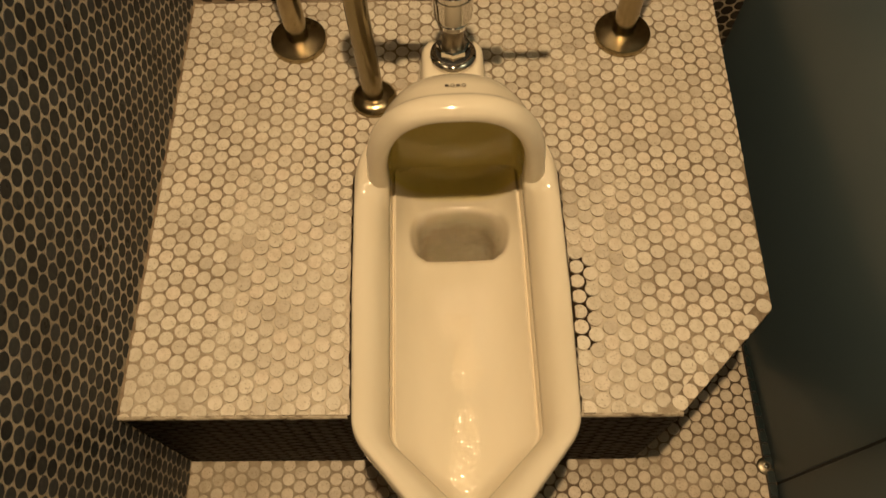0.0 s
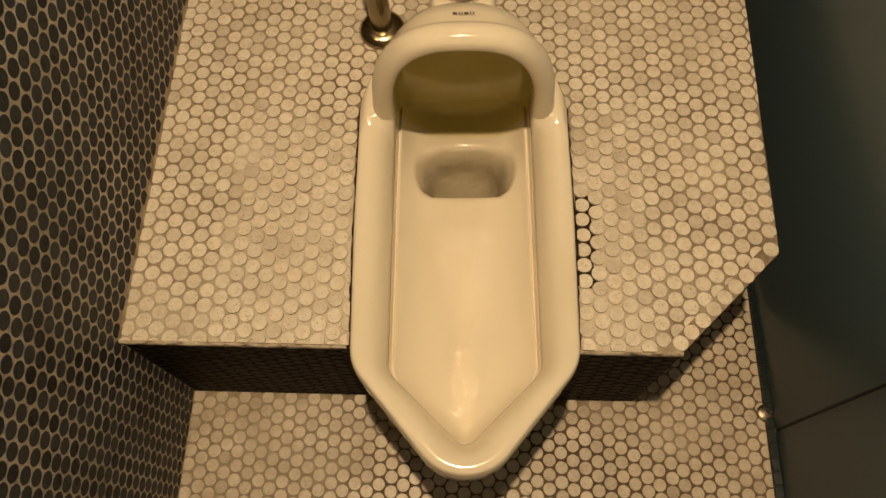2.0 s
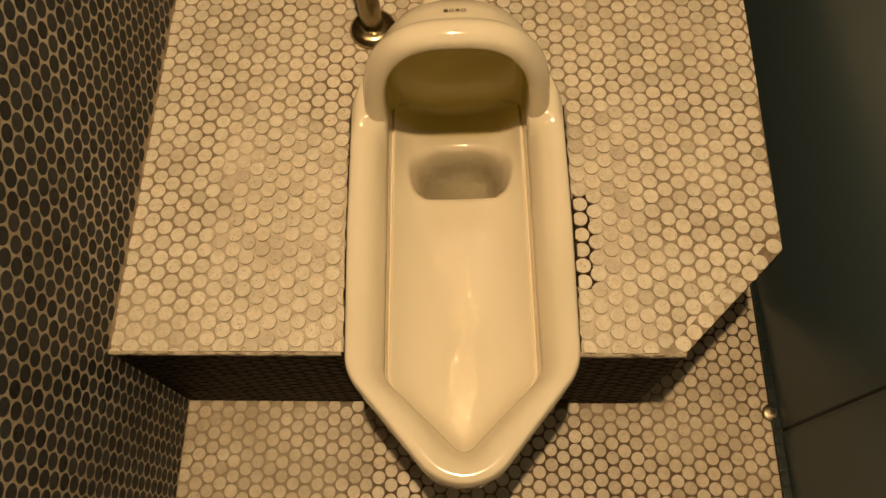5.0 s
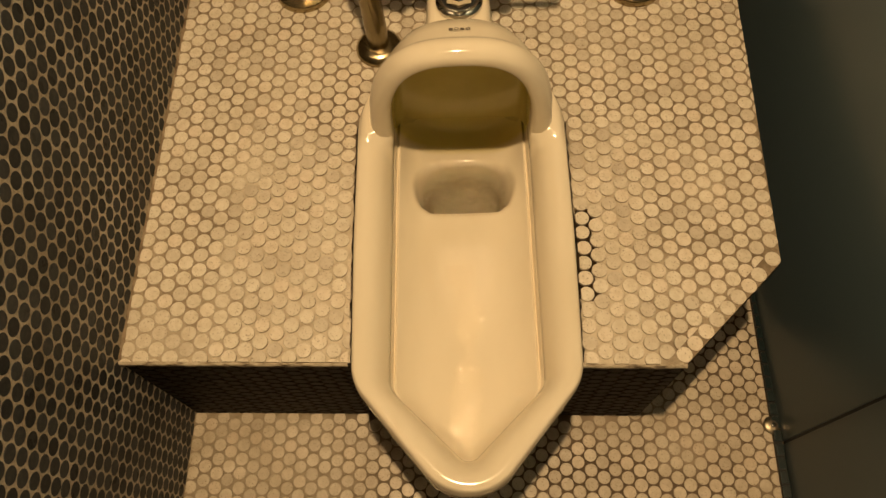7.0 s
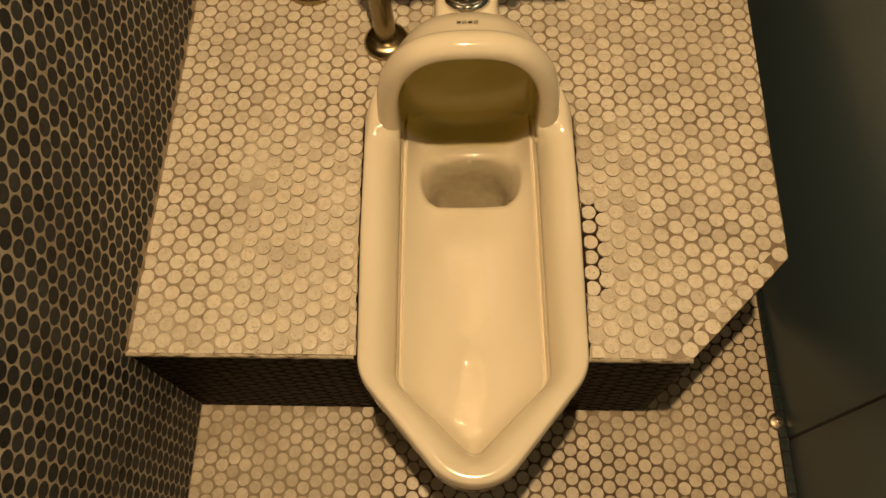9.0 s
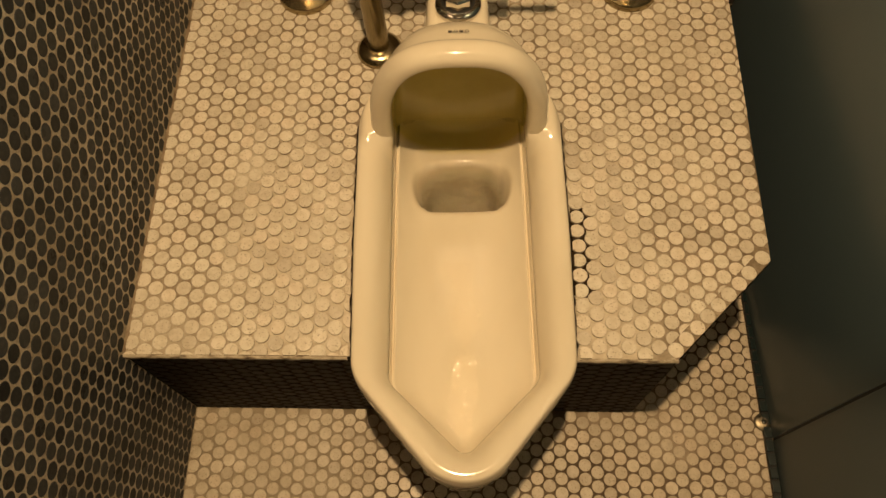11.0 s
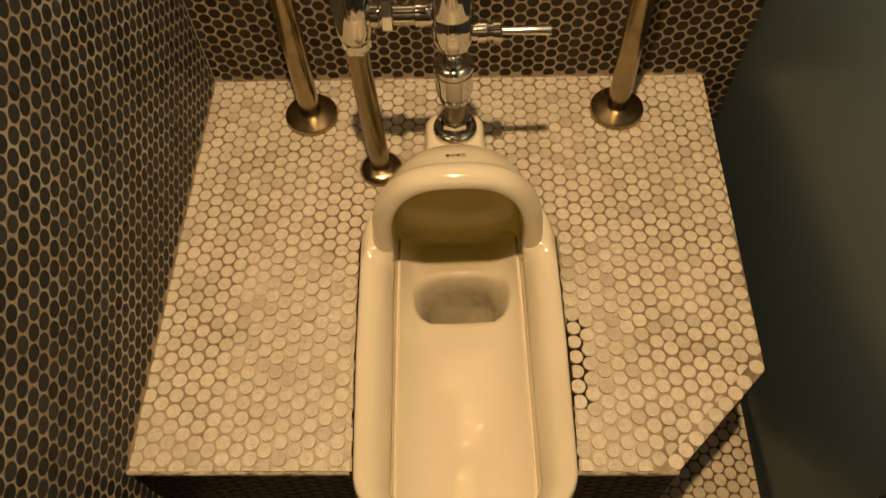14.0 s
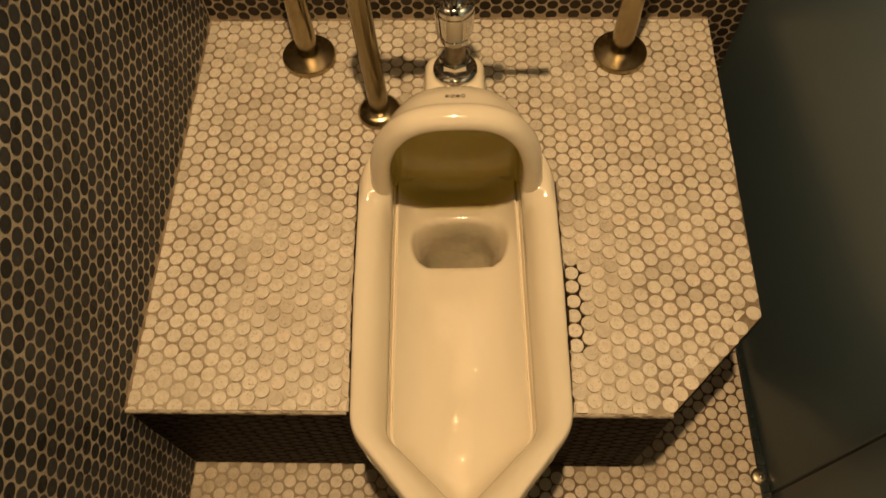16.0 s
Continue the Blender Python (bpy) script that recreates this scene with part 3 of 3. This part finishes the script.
bm = bmesh.new()
rings = []
PROFILE = [(0.55, -0.17), (0.30, -0.15), (0.17, -0.115), (0.11, -0.080), (0.055, -0.056), (0.016, -0.035), (0.002, -0.034), (0.0, 0.003), (0.008, 0.0095), (0.03, 0.0165), (0.06, 0.0200), (0.09, 0.0213), (0.12, 0.0220),
           (0.25, 0.0230), (0.40, 0.0225), (0.55, 0.0203), (0.68, 0.0162), (0.79, 0.0105), (0.88, 0.0025), (0.95, -0.0055), (1.0, -0.0130), (0.988, -0.020), (0.95, -0.025), (0.94, -0.030), (0.97, -0.035)]
for i, (s, z) in enumerate(PROFILE):
    ring = []
    for (a, b), (c, d) in zip(OUTER, INNER):
        hid = smooth(0.325, 0.35, d)  # under the hood the wall runs straight up behind its lining
        t = s + (1 - s) * hid if i > 17 else s * (1 - (0.15 * hid if i > 12 else 0))
        v = b + (d - b) * t
        rise = max(0.0, min(1.0, (v - 0.303) / 0.031)) ** 2 * smooth(0.06, 0.24, s) if 8 < i < 21 else 0.0  # the rim sweeps up into the hood's foot
        ring.append(bm.verts.new(Vector((a + (c - a) * t, v, z + (0.032 - z) * rise)) + OFF))
    rings.append(ring)
for k in range(0, 45):
    q = (k / 44) ** 1.5
    ring = []
    for u, v in INNER:
        sv = max(-0.062, min(0.402, v))
        pu, pv = u * (1 - q), v + (sv - v) * q
        ring.append(bm.verts.new(Vector((pu, pv, trough(pu, pv, q, -0.035))) + OFF))
    rings.append(ring)
N = len(OUTER)
for a, b in zip(rings, rings[1:]):
    for k in range(N):
        bm.faces.new((a[k], a[(k + 1) % N], b[(k + 1) % N], b[k]))
bm.faces.new(rings[0])
bmesh.ops.remove_doubles(bm, verts=bm.verts, dist=0.00005)
bm.normal_update()
# faces of the bowl's back wall take the shade-coloured china
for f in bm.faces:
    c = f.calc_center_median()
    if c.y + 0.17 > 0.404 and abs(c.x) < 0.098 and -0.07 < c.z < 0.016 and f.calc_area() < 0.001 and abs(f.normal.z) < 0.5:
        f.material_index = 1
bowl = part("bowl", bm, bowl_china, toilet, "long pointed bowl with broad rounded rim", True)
bowl.data.materials.append(lining_shade)

# hood: arches (foot v, top v, half width, height, squareness) from its inside over the lip to its back
ARCHES = [(0.4110, 0.4110, 0.0850, 0.1460, 2.70), (0.4080, 0.4080, 0.0910, 0.1580, 2.80), (0.3970, 0.3960, 0.0955, 0.1680, 2.85), (0.3780, 0.3760, 0.0975, 0.1735, 2.90), (0.3520, 0.3480, 0.0975, 0.1760, 2.90),
          (0.3400, 0.3370, 0.0980, 0.1770, 2.90), (0.3330, 0.3300, 0.0990, 0.1785, 2.85), (0.3295, 0.3265, 0.1020, 0.1820, 2.80), (0.3285, 0.3255, 0.1060, 0.1860, 2.75), (0.3285, 0.3265, 0.1130, 0.1925, 2.65),
          (0.3305, 0.3295, 0.1190, 0.1955, 2.73), (0.3355, 0.3350, 0.1245, 0.1995, 2.63), (0.3430, 0.3420, 0.1275, 0.2020, 2.58), (0.3510, 0.3500, 0.1285, 0.2010, 2.65), (0.3570, 0.3570, 0.1280, 0.1985, 2.65),
          (0.3605, 0.3615, 0.1262, 0.1940, 2.60), (0.3630, 0.3650, 0.1240, 0.1902, 2.60), (0.3670, 0.3700, 0.1215, 0.1875, 2.60), (0.3800, 0.3860, 0.1160, 0.1825, 2.60), (0.3940, 0.4000, 0.1090, 0.1755, 2.60),
          (0.4110, 0.4160, 0.1010, 0.1640, 2.60), (0.4300, 0.4320, 0.0890, 0.1470, 2.50), (0.4460, 0.4480, 0.0700, 0.1270, 2.30), (0.4580, 0.4600, 0.0460, 0.1050, 2.20), (0.4640, 0.4660, 0.0200, 0.0700, 2.00)]
bm = bmesh.new()
rings, n = [], 72
for i, (vf, vt, a, h, e) in enumerate(ARCHES):
    ring = []
    foot = (-0.055, -0.055, -0.05, -0.03)[i] if i < 4 else 0.012
    for k in range(n + 1):
        t = math.pi * k / n
        c, s = math.cos(t), math.sin(t)
        su = math.copysign(abs(c) ** (2 / e), c)
        sz = abs(s) ** (2 / e)
        zz = foot + (h - foot) * sz
        flare = 1 + (0.055 * max(0.0, 1 - zz / 0.055) ** 2 if i > 8 else 0)
        ring.append(bm.verts.new(Vector((a * su * flare, vf + (vt - vf) * sz, zz)) + OFF))
    rings.append(ring)
# the hood's inner faces have their shade put into the colour
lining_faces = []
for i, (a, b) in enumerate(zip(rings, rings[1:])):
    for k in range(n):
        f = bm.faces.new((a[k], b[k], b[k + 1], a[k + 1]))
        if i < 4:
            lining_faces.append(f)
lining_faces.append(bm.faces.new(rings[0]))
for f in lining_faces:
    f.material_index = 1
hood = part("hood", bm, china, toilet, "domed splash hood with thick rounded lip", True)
hood.data.materials.append(lining_shade)
hood.data.set_sharp_from_angle(angle=radians(60))

# horn behind the hood that takes the flush pipe
bm = bmesh.new()
rings = []
for hu, v0, v1, z, rad in ((0.056, 0.435, 0.562, -0.01, 0.03), (0.053, 0.435, 0.556, 0.03, 0.03), (0.048, 0.435, 0.548, 0.07, 0.03), (0.045, 0.435, 0.543, 0.090, 0.028), (0.043, 0.435, 0.540, 0.0955, 0.027), (0.039, 0.435, 0.536, 0.0985, 0.025), (0.033, 0.44, 0.530, 0.0995, 0.022)):
    ring = []
    for cu, cv, a0 in ((hu - rad, v1 - rad, 0), (-hu + rad, v1 - rad, 90), (-hu + 0.004, v0 + 0.004, 180), (hu - 0.004, v0 + 0.004, 270)):
        rr_ = rad if a0 < 180 else 0.004
        for k in range(9):
            t = radians(a0 + 90 * k / 8)
            ring.append(bm.verts.new(Vector((cu + rr_ * math.cos(t), cv + rr_ * math.sin(t), z)) + OFF))
    rings.append(ring)
for a, b in zip(rings, rings[1:]):
    for k in range(len(a)):
        bm.faces.new((a[k], a[(k + 1) % len(a)], b[(k + 1) % len(a)], b[k]))
bm.faces.new(rings[-1])
part("inlet_horn", bm, china, toilet, "", True)

# maker's mark on the hood as four small dark shapes
for k in range(4):
    u = (k - 1.5) * 0.0072
    m = pose(u, 0.381 - 0.17, 0.1869, -20, 0, 0)
    bm = bmesh.new()
    if k % 2:
        outer_ = [bm.verts.new(m @ Vector((0.0030 * math.cos(t * math.pi / 8), 0.0036 * math.sin(t * math.pi / 8), 0.0))) for t in range(16)]
        inner_ = [bm.verts.new(m @ Vector((0.0018 * math.cos(t * math.pi / 8), 0.0023 * math.sin(t * math.pi / 8), 0.0))) for t in range(16)]
        for t in range(16):
            bm.faces.new((outer_[t], outer_[(t + 1) % 16], inner_[(t + 1) % 16], inner_[t]))
    else:
        bmesh.ops.create_cube(bm, size=1, matrix=m @ Matrix.Diagonal((0.0052, 0.0034, 0.0008, 1)))
    part("mark", bm, mark_ink, toilet, "small dark printed mark")

# water standing in the outlet
bm = bmesh.new()
rows = []
for i in range(41):
    rows.append([bm.verts.new((-0.072 + 0.15 * i / 40, 0.248 + 0.12 * j / 40 - 0.17, -0.0985 + 0.0016 * noise.noise(Vector((i * 0.42, j * 0.42, 2.0))) + 0.0006 * noise.noise(Vector((i * 0.9, j * 0.9, 5.0))))) for j in range(41)])
for a, b in zip(rows, rows[1:]):
    for j in range(40):
        bm.faces.new((a[j], b[j], b[j + 1], a[j + 1]))
pool = part("pool_water", bm, water_mat, None, "", True)
pool.matrix_basis = toilet.matrix_basis
tagged(pool, "clear rippled water standing in the toilet outlet", "water", kind="stuff")

# thin film of water running down the trough
film_mat = bpy.data.materials.new("water_film")
film_mat.use_nodes = True
nt = film_mat.node_tree
nt.nodes.remove(nt.nodes["Principled BSDF"])
clear_, gloss_, blend_, fres_ = node(film_mat, "ShaderNodeBsdfTransparent"), node(film_mat, "ShaderNodeBsdfGlossy", Roughness=0.09), node(film_mat, "ShaderNodeMixShader"), node(film_mat, "ShaderNodeFresnel", IOR=1.5)
link(film_mat, fres_, 0, blend_, 0)
link(film_mat, clear_, 0, blend_, 1)
link(film_mat, gloss_, 0, blend_, 2)
nt.links.new(blend_.outputs[0], nt.nodes["Material Output"].inputs["Surface"])
index, vs, fs = {}, [], []
for i in range(91):
    for j in range(261):
        u, v = -0.045 + 0.09 * i / 90, -0.095 + 0.26 * j / 260
        centre = 0.006 * math.sin(v * 30)
        if abs(u - centre) < 0.006 + 0.022 * (0.5 + noise.noise(Vector((u * 40, v * 16, 6.0)))):
            wave = noise.noise(Vector((u * 150, v * 110, 1.0))) + 0.35 * noise.noise(Vector((u * 300, v * 230, 4.0)))
            index[i, j] = len(vs)
            vs.append((u, v - 0.17, trough(u, v, 1.0, -0.035) + 0.0020 + 0.0014 * wave))
for i in range(90):
    for j in range(260):
        q = [(i, j), (i + 1, j), (i + 1, j + 1), (i, j + 1)]
        if all(k in index for k in q):
            fs.append(tuple(index[k] for k in q))
film_ = mesh_object("water_film", vs, fs, film_mat, None, "", True)
film_.matrix_basis = toilet.matrix_basis
tagged(film_, "thin rippled film of water running down the bowl", "water", kind="stuff")

# ---- flush valve ----
VX, VY = 0.4405, 0.502
valve = thing("flush_valve", (VX, VY, 0.0985), "chrome flush valve with side lever above the toilet", "flush valve")


def at_valve(z=0.0):
    return pose(0, 0, z - 0.0985)


def sideways(x, z, turn=1):
    """The x axis as the axis of a turned part, from x on at height z."""
    return pose(x - VX, 0, z - 0.0985, 0, 90 * turn, 0)


spud_flange = turned("spud_flange", [(0.033, 0.0995), (0.0342, 0.1025), (0.0338, 0.1065), (0.0315, 0.1095), (0.0280, 0.1112), (0.0245, 0.1118)], chrome, valve, "", at_valve())
turned("spud_gasket", [(0.0250, 0.1110), (0.0252, 0.1128), (0.024, 0.1132)], rubber, spud_flange, "black rubber gasket", at_valve())
turned("spud_nut", [(0.0215, 0.1125), (0.0238, 0.1145), (0.0238, 0.128), (0.0215, 0.1305)], chrome, valve, "", at_valve(), 8, False)
turned("flush_tube", [(0.0155, 0.122), (0.0155, 0.170)], worn_steel, valve, "dull metal flush tube", at_valve())
turned("coupling", [(0.017, 0.166), (0.022, 0.171), (0.0225, 0.179), (0.0205, 0.181), (0.0205, 0.184), (0.0265, 0.187), (0.0275, 0.192), (0.0275, 0.222), (0.0285, 0.2225), (0.0285, 0.227), (0.027, 0.2275), (0.027, 0.232), (0.0285, 0.2325), (0.0285, 0.238), (0.024, 0.243), (0.018, 0.245)], chrome, valve, "", at_valve())
turned("neck", [(0.0155, 0.243), (0.0155, 0.262), (0.018, 0.266)], chrome, valve, "", at_valve())
turned("valve_body", [(0.0150, 0.259), (0.0185, 0.264), (0.0255, 0.281), (0.0280, 0.294), (0.0285, 0.304), (0.0285, 0.3305), (0.0278, 0.3315)], chrome, valve, "", at_valve())
turned("cap", [(0.0280, 0.3320), (0.0290, 0.3330), (0.0282, 0.393), (0.0272, 0.3985), (0.0245, 0.4015), (0.012, 0.4035)], chrome, valve, "mirror-bright domed cap", at_valve())
ARM_Z = 0.327
turned("supply_arm", [(0.0140, -0.002), (0.0140, 0.118)], chrome, valve, "", sideways(0.326, ARM_Z))
turned("union_nut", [(0.0190, 0.0), (0.0218, 0.002), (0.0218, 0.014), (0.0190, 0.016)], chrome, valve, "", sideways(0.349, ARM_Z), 6, False)
turned("collar", [(0.0150, 0.0), (0.0165, 0.001), (0.0165, 0.020), (0.0155, 0.022)], chrome, valve, "", sideways(0.392, ARM_Z))
turned("collar", [(0.0150, 0.0), (0.0168, 0.002), (0.0168, 0.012), (0.0150, 0.014)], chrome, valve, "", sideways(0.333, ARM_Z))
# angle stop on the supply pipe
SX = 0.310
stop_body = turned("stop_body", [(0.0165, 0.287), (0.0195, 0.289), (0.0235, 0.298), (0.0248, 0.309), (0.0248, 0.337), (0.0240, 0.338)], chrome, valve, "", pose(SX - VX, 0, -0.0985))
turned("stop_cap", [(0.0230, 0.336), (0.0258, 0.338), (0.0240, 0.371), (0.0228, 0.375), (0.0208, 0.3768)], chrome, stop_body, "chrome cap with rounded edge", pose(SX - VX, 0, -0.0985))
turned("stop_nut", [(0.0178, 0.270), (0.0200, 0.2715), (0.0200, 0.286), (0.0178, 0.2875)], chrome, valve, "", pose(SX - VX, 0, -0.0985), 6, False)
# lever
LEVER_Z = 0.296
lever_socket = turned("lever_socket", [(0.0125, 0.0), (0.0125, 0.010), (0.0150, 0.0105), (0.0150, 0.022), (0.0130, 0.0225), (0.0125, 0.026), (0.0125, 0.031), (0.0158, 0.0315), (0.0158, 0.0405), (0.0135, 0.043), (0.006, 0.0435)], chrome, valve, "", sideways(0.463, LEVER_Z))
lever = turned("lever", [(0.0054, 0.0), (0.0054, 0.008), (0.0062, 0.040), (0.0072, 0.0655), (0.0064, 0.067), (0.002, 0.0675)], bright_steel, lever_socket, "slim chrome lever", sideways(0.5045, LEVER_Z))

# ---- supply pipe ----
pipe = thing("supply_pipe", (SX, VY, 0), "dull metal water supply pipe rising from the platform", "pipe")
bm = bmesh.new()
rings = []
for k in range(27):
    z = 0.003 + 0.2680 * k / 26
    dx = 0.006 - 0.026 * z + 0.0005 * math.sin(z * 26)
    rad = 0.0162 if k < 25 else 0.0172
    rings.append([bm.verts.new((dx + rad * math.cos(t * math.pi / 16), rad * math.sin(t * math.pi / 16), z)) for t in range(32)])
for a, b in zip(rings, rings[1:]):
    for k in range(32):
        bm.faces.new((a[k], a[(k + 1) % 32], b[(k + 1) % 32], b[k]))
part("tube", bm, pipe_steel, pipe, "slightly bent tube", True)
turned("flange", [(0.0360, 0.0005), (0.0362, 0.004), (0.0345, 0.008), (0.029, 0.0125), (0.021, 0.0155), (0.0165, 0.0165)], steel, pipe, "round domed steel cover", pose(0.006, 0, 0))

# ---- grab bars ----
bar = thing("grab_bar", (0.188, 0.620, 0), "brushed steel grab bar standing on the platform", "grab bar", "grab bars by the toilet")
path_ = [(0, 0, 0.004)] + [(0, 0, 0.05 * k) for k in range(1, 13)] + [(0, 0.045 - 0.045 * math.cos(radians(t)), 0.6 + 0.045 * math.sin(radians(t))) for t in range(10, 91, 10)] + [(0, 0.0895, 0.645)]
bm = bmesh.new()
rings = []
for i, p in enumerate(path_):
    a, b = Vector(path_[max(0, i - 1)]), Vector(path_[min(len(path_) - 1, i + 1)])
    d = (b - a).normalized()
    side = Vector((1, 0, 0))
    up_ = d.cross(side)
    rings.append([bm.verts.new(Vector(p) + 0.0182 * (math.cos(t * math.pi / 16) * side + math.sin(t * math.pi / 16) * up_)) for t in range(32)])
for a, b in zip(rings, rings[1:]):
    for k in range(32):
        bm.faces.new((a[k], a[(k + 1) % 32], b[(k + 1) % 32], b[k]))
part("post", bm, steel, bar, "", True)
FLANGE = [(0.0455, 0.0005), (0.0458, 0.0095), (0.0445, 0.0115), (0.0215, 0.0185), (0.0186, 0.0190)]
turned("floor_flange", FLANGE, steel, bar, "round bevelled steel cover")
turned("wall_flange", FLANGE, steel, bar, "", pose(0, 0.090, 0.645, 90, 0, 0))
copy_thing(bar, pose(0.718, 0.6245, 0, 0, 0, 3))

# ---- door pivot at the partition's foot ----
pivot = thing("door_pivot", (0.9455, -0.014, FLOOR), "small round chrome pivot cover at the door's foot", "door pivot")
pivot_cover = turned("cover", [(0.0145, 0.0005), (0.0145, 0.002), (0.013, 0.0035), (0.007, 0.0046), (0.002, 0.005)], worn_steel, pivot)
turned("screw", [(0.0036, 0.0044), (0.0036, 0.0060), (0.0028, 0.0066), (0.001, 0.0067)], chrome, pivot_cover)

# ---- ceiling downlight ----
down = thing("downlight", (LAMP[0], LAMP[1], CEIL), "round recessed ceiling downlight giving warm light", "downlight")
turned("trim_ring", [(0.062, -0.001), (0.062, -0.006), (0.052, -0.009), (0.050, -0.002)], steel, down)
turned("diffuser", [(0.048, -0.001), (0.048, -0.004), (0.02, -0.005)], glow, down)

# made-up fitting round the added corridor lamp, out of view
hall_light = thing("wall_lamp", (X1 + 0.6, CORRIDOR[1], CORRIDOR[2]), "unseen round lamp added in the corridor to light the glass", "wall lamp")
m = pose(0, 0, 0, 0, -90, 0)
turned("backplate", [(0.13, 0.001), (0.13, 0.018), (0.122, 0.024)], steel, hall_light, "", m)
turned("diffuser", [(0.112, 0.020), (0.112, 0.050), (0.09, 0.072), (0.03, 0.082)], glow, hall_light, "", m)

# ---- tiles, last ----
# dark glazed strip at the partition's foot
strip = thing("tile_strip", (0.9505, 0, FLOOR), "row of dark glazed tiles at the partition's foot", "tile strip", kind="structure")
tagged(part("strip_bed", box_bm(-0.0068, 0.0064, Y0 + 0.01, Y1 - 0.01, -0.001, 0.0008), seal, strip))
for k in range(30):
    y = -0.30 + k * 0.0215
    part("tile", box_bm(-0.0062, 0.0060, y + 0.0022, y + 0.0198, 0.0, 0.0045, 0.0006), teal_tile, strip)


def clear_of_toilet(x, y, gap):
    if from_toilet(x, y) < gap:
        return False
    u, v = local(x, y)
    return not (v > 0.43 and v < 0.558 and abs(u) < 0.05)


def cut_at_toilet(x, y):
    """Half plane, from the spot, that cuts a tile a ragged few millimetres short of the toilet."""
    d = from_toilet(x, y)
    if d > 0.016:
        return []
    e = 0.0005
    gx, gy = (from_toilet(x + e, y) - d) / e, (from_toilet(x, y + e) - d) / e
    return [(-gx, -gy, d - 0.0036 - 0.0032 * noise.noise(Vector((x * 70, y * 70, 3.0))))]


def smeared(x, y):
    """How far the tiles stand out of the smeared cement beside the toilet."""
    d = from_toilet(x, y)
    u, v = local(x, y)
    return 0.0020 * smooth(0.20, 0.12, d + 0.07 * noise.noise(Vector((x * 12, y * 12, 8.0)))) * smooth(0.42, 0.30, v)


# platform top
spots = [(x, y) for x, y in lattice(0.0085, 0.0175, 0, 0.89, 0, Y1) if clear_of_toilet(x, y, -0.006)]
rim = side_planes(0.0012)
behind = (rim[1][0], rim[1][1], rim[1][2] - 0.0200)
lay_tiles(platform, Matrix(), spots, [rim[0], behind, *rim[2:]], white_tile, lambda x, y: y + 0.3 * abs(x - 0.45), "white penny tiles of the platform top", 0.0002, 3, edge=tile_side, proud=smeared, most=290, trim=cut_at_toilet, least=0.14)
border = [(0.731 + 0.142 * k - 0.0082, 0.142 * k + 0.0082) for k in [(i + 0.35) / 9.0 for i in range(8)]] + [(0.8612, 0.1470)]
lay_tiles(platform, Matrix(), border, rim, white_tile, lambda x, y: y, "", 0.0002, 21, edge=tile_side, least=0.5)
# riser: front, slanted corner and side
riser = thing("riser_tiling", (0, 0, 0), "black penny tiles facing the platform's step", "tiling", kind="structure")
for (a, b), (c, d), seed in zip(EDGE[:3], EDGE[1:4], (5, 6, 7)):
    L = math.hypot(c - a, d - b)
    m = Matrix.Translation((a, b, 0)) @ Matrix.Rotation(math.atan2(d - b, c - a), 4, "Z") @ pose(0, 0, 0, 90, 0, 0)
    spots = [(u, v) for u, v in lattice(0.006, -0.016, 0, L, FLOOR, 0)]
    if seed == 5:
        spots = [(u, v) for u, v in spots if not (0.315 < u < 0.585 and v > -0.15)]
    lay_tiles(riser, m, spots, [(-1, 0, -0.001), (1, 0, L - 0.001), (0, 1, -0.008), (0, -1, -FLOOR)], riser_tile, (lambda u, v: -v) if seed == 5 else (lambda u, v: 9 + u), "black penny tiles of the step", 0.0001, seed)
# lower floor
spots = [(x, y) for x, y in lattice(0.0090, -0.0750, 0.0, 0.945, -0.62, 0.23) if y < 0.0 or x > 0.715 + y]
lay_tiles(floor, pose(0, 0, FLOOR), spots, [(-1, 0, -0.001), (1, 0, 0.9425), (0, 1, 0.7)], floor_tile, lambda x, y: abs(y + 0.06), "white penny tiles of the lower floor", 0.0002, 9, edge=tile_side)
# back wall
m = pose(0, Y1, 0, 90, 0, 0)
spots = [(u, v) for u, v in lattice(0.0052, 0.2220, 0, X1, FLOOR, 0.75) if v > 0 or u > 0.87]
lay_tiles(wall_back, m, spots, [(-1, 0, -0.001), (1, 0, X1 - 0.001), (0, -1, -FLOOR)], back_tile, lambda u, v: abs(v - 0.12) + 0.2 * abs(u - 0.45), "black penny tiles of the wall behind the toilet", 0.00008, 11, tilt=0.35)
# left wall: u runs from the back towards the front
m = pose(0, 0, 0, 90, 0, 90)
spots = [(u, v) for u, v in lattice(0.0105, 0.0080, -0.60, Y1, FLOOR, 0.75) if v > 0 or u < 0]
lay_tiles(wall_left, m, spots, [(1, 0, Y1 - 0.001), (0, -1, -FLOOR)], black_tile, lambda u, v: abs(u - 0.05) + abs(v - 0.1), "black penny tiles of the side wall", 0.00008, 13, tilt=0.35)
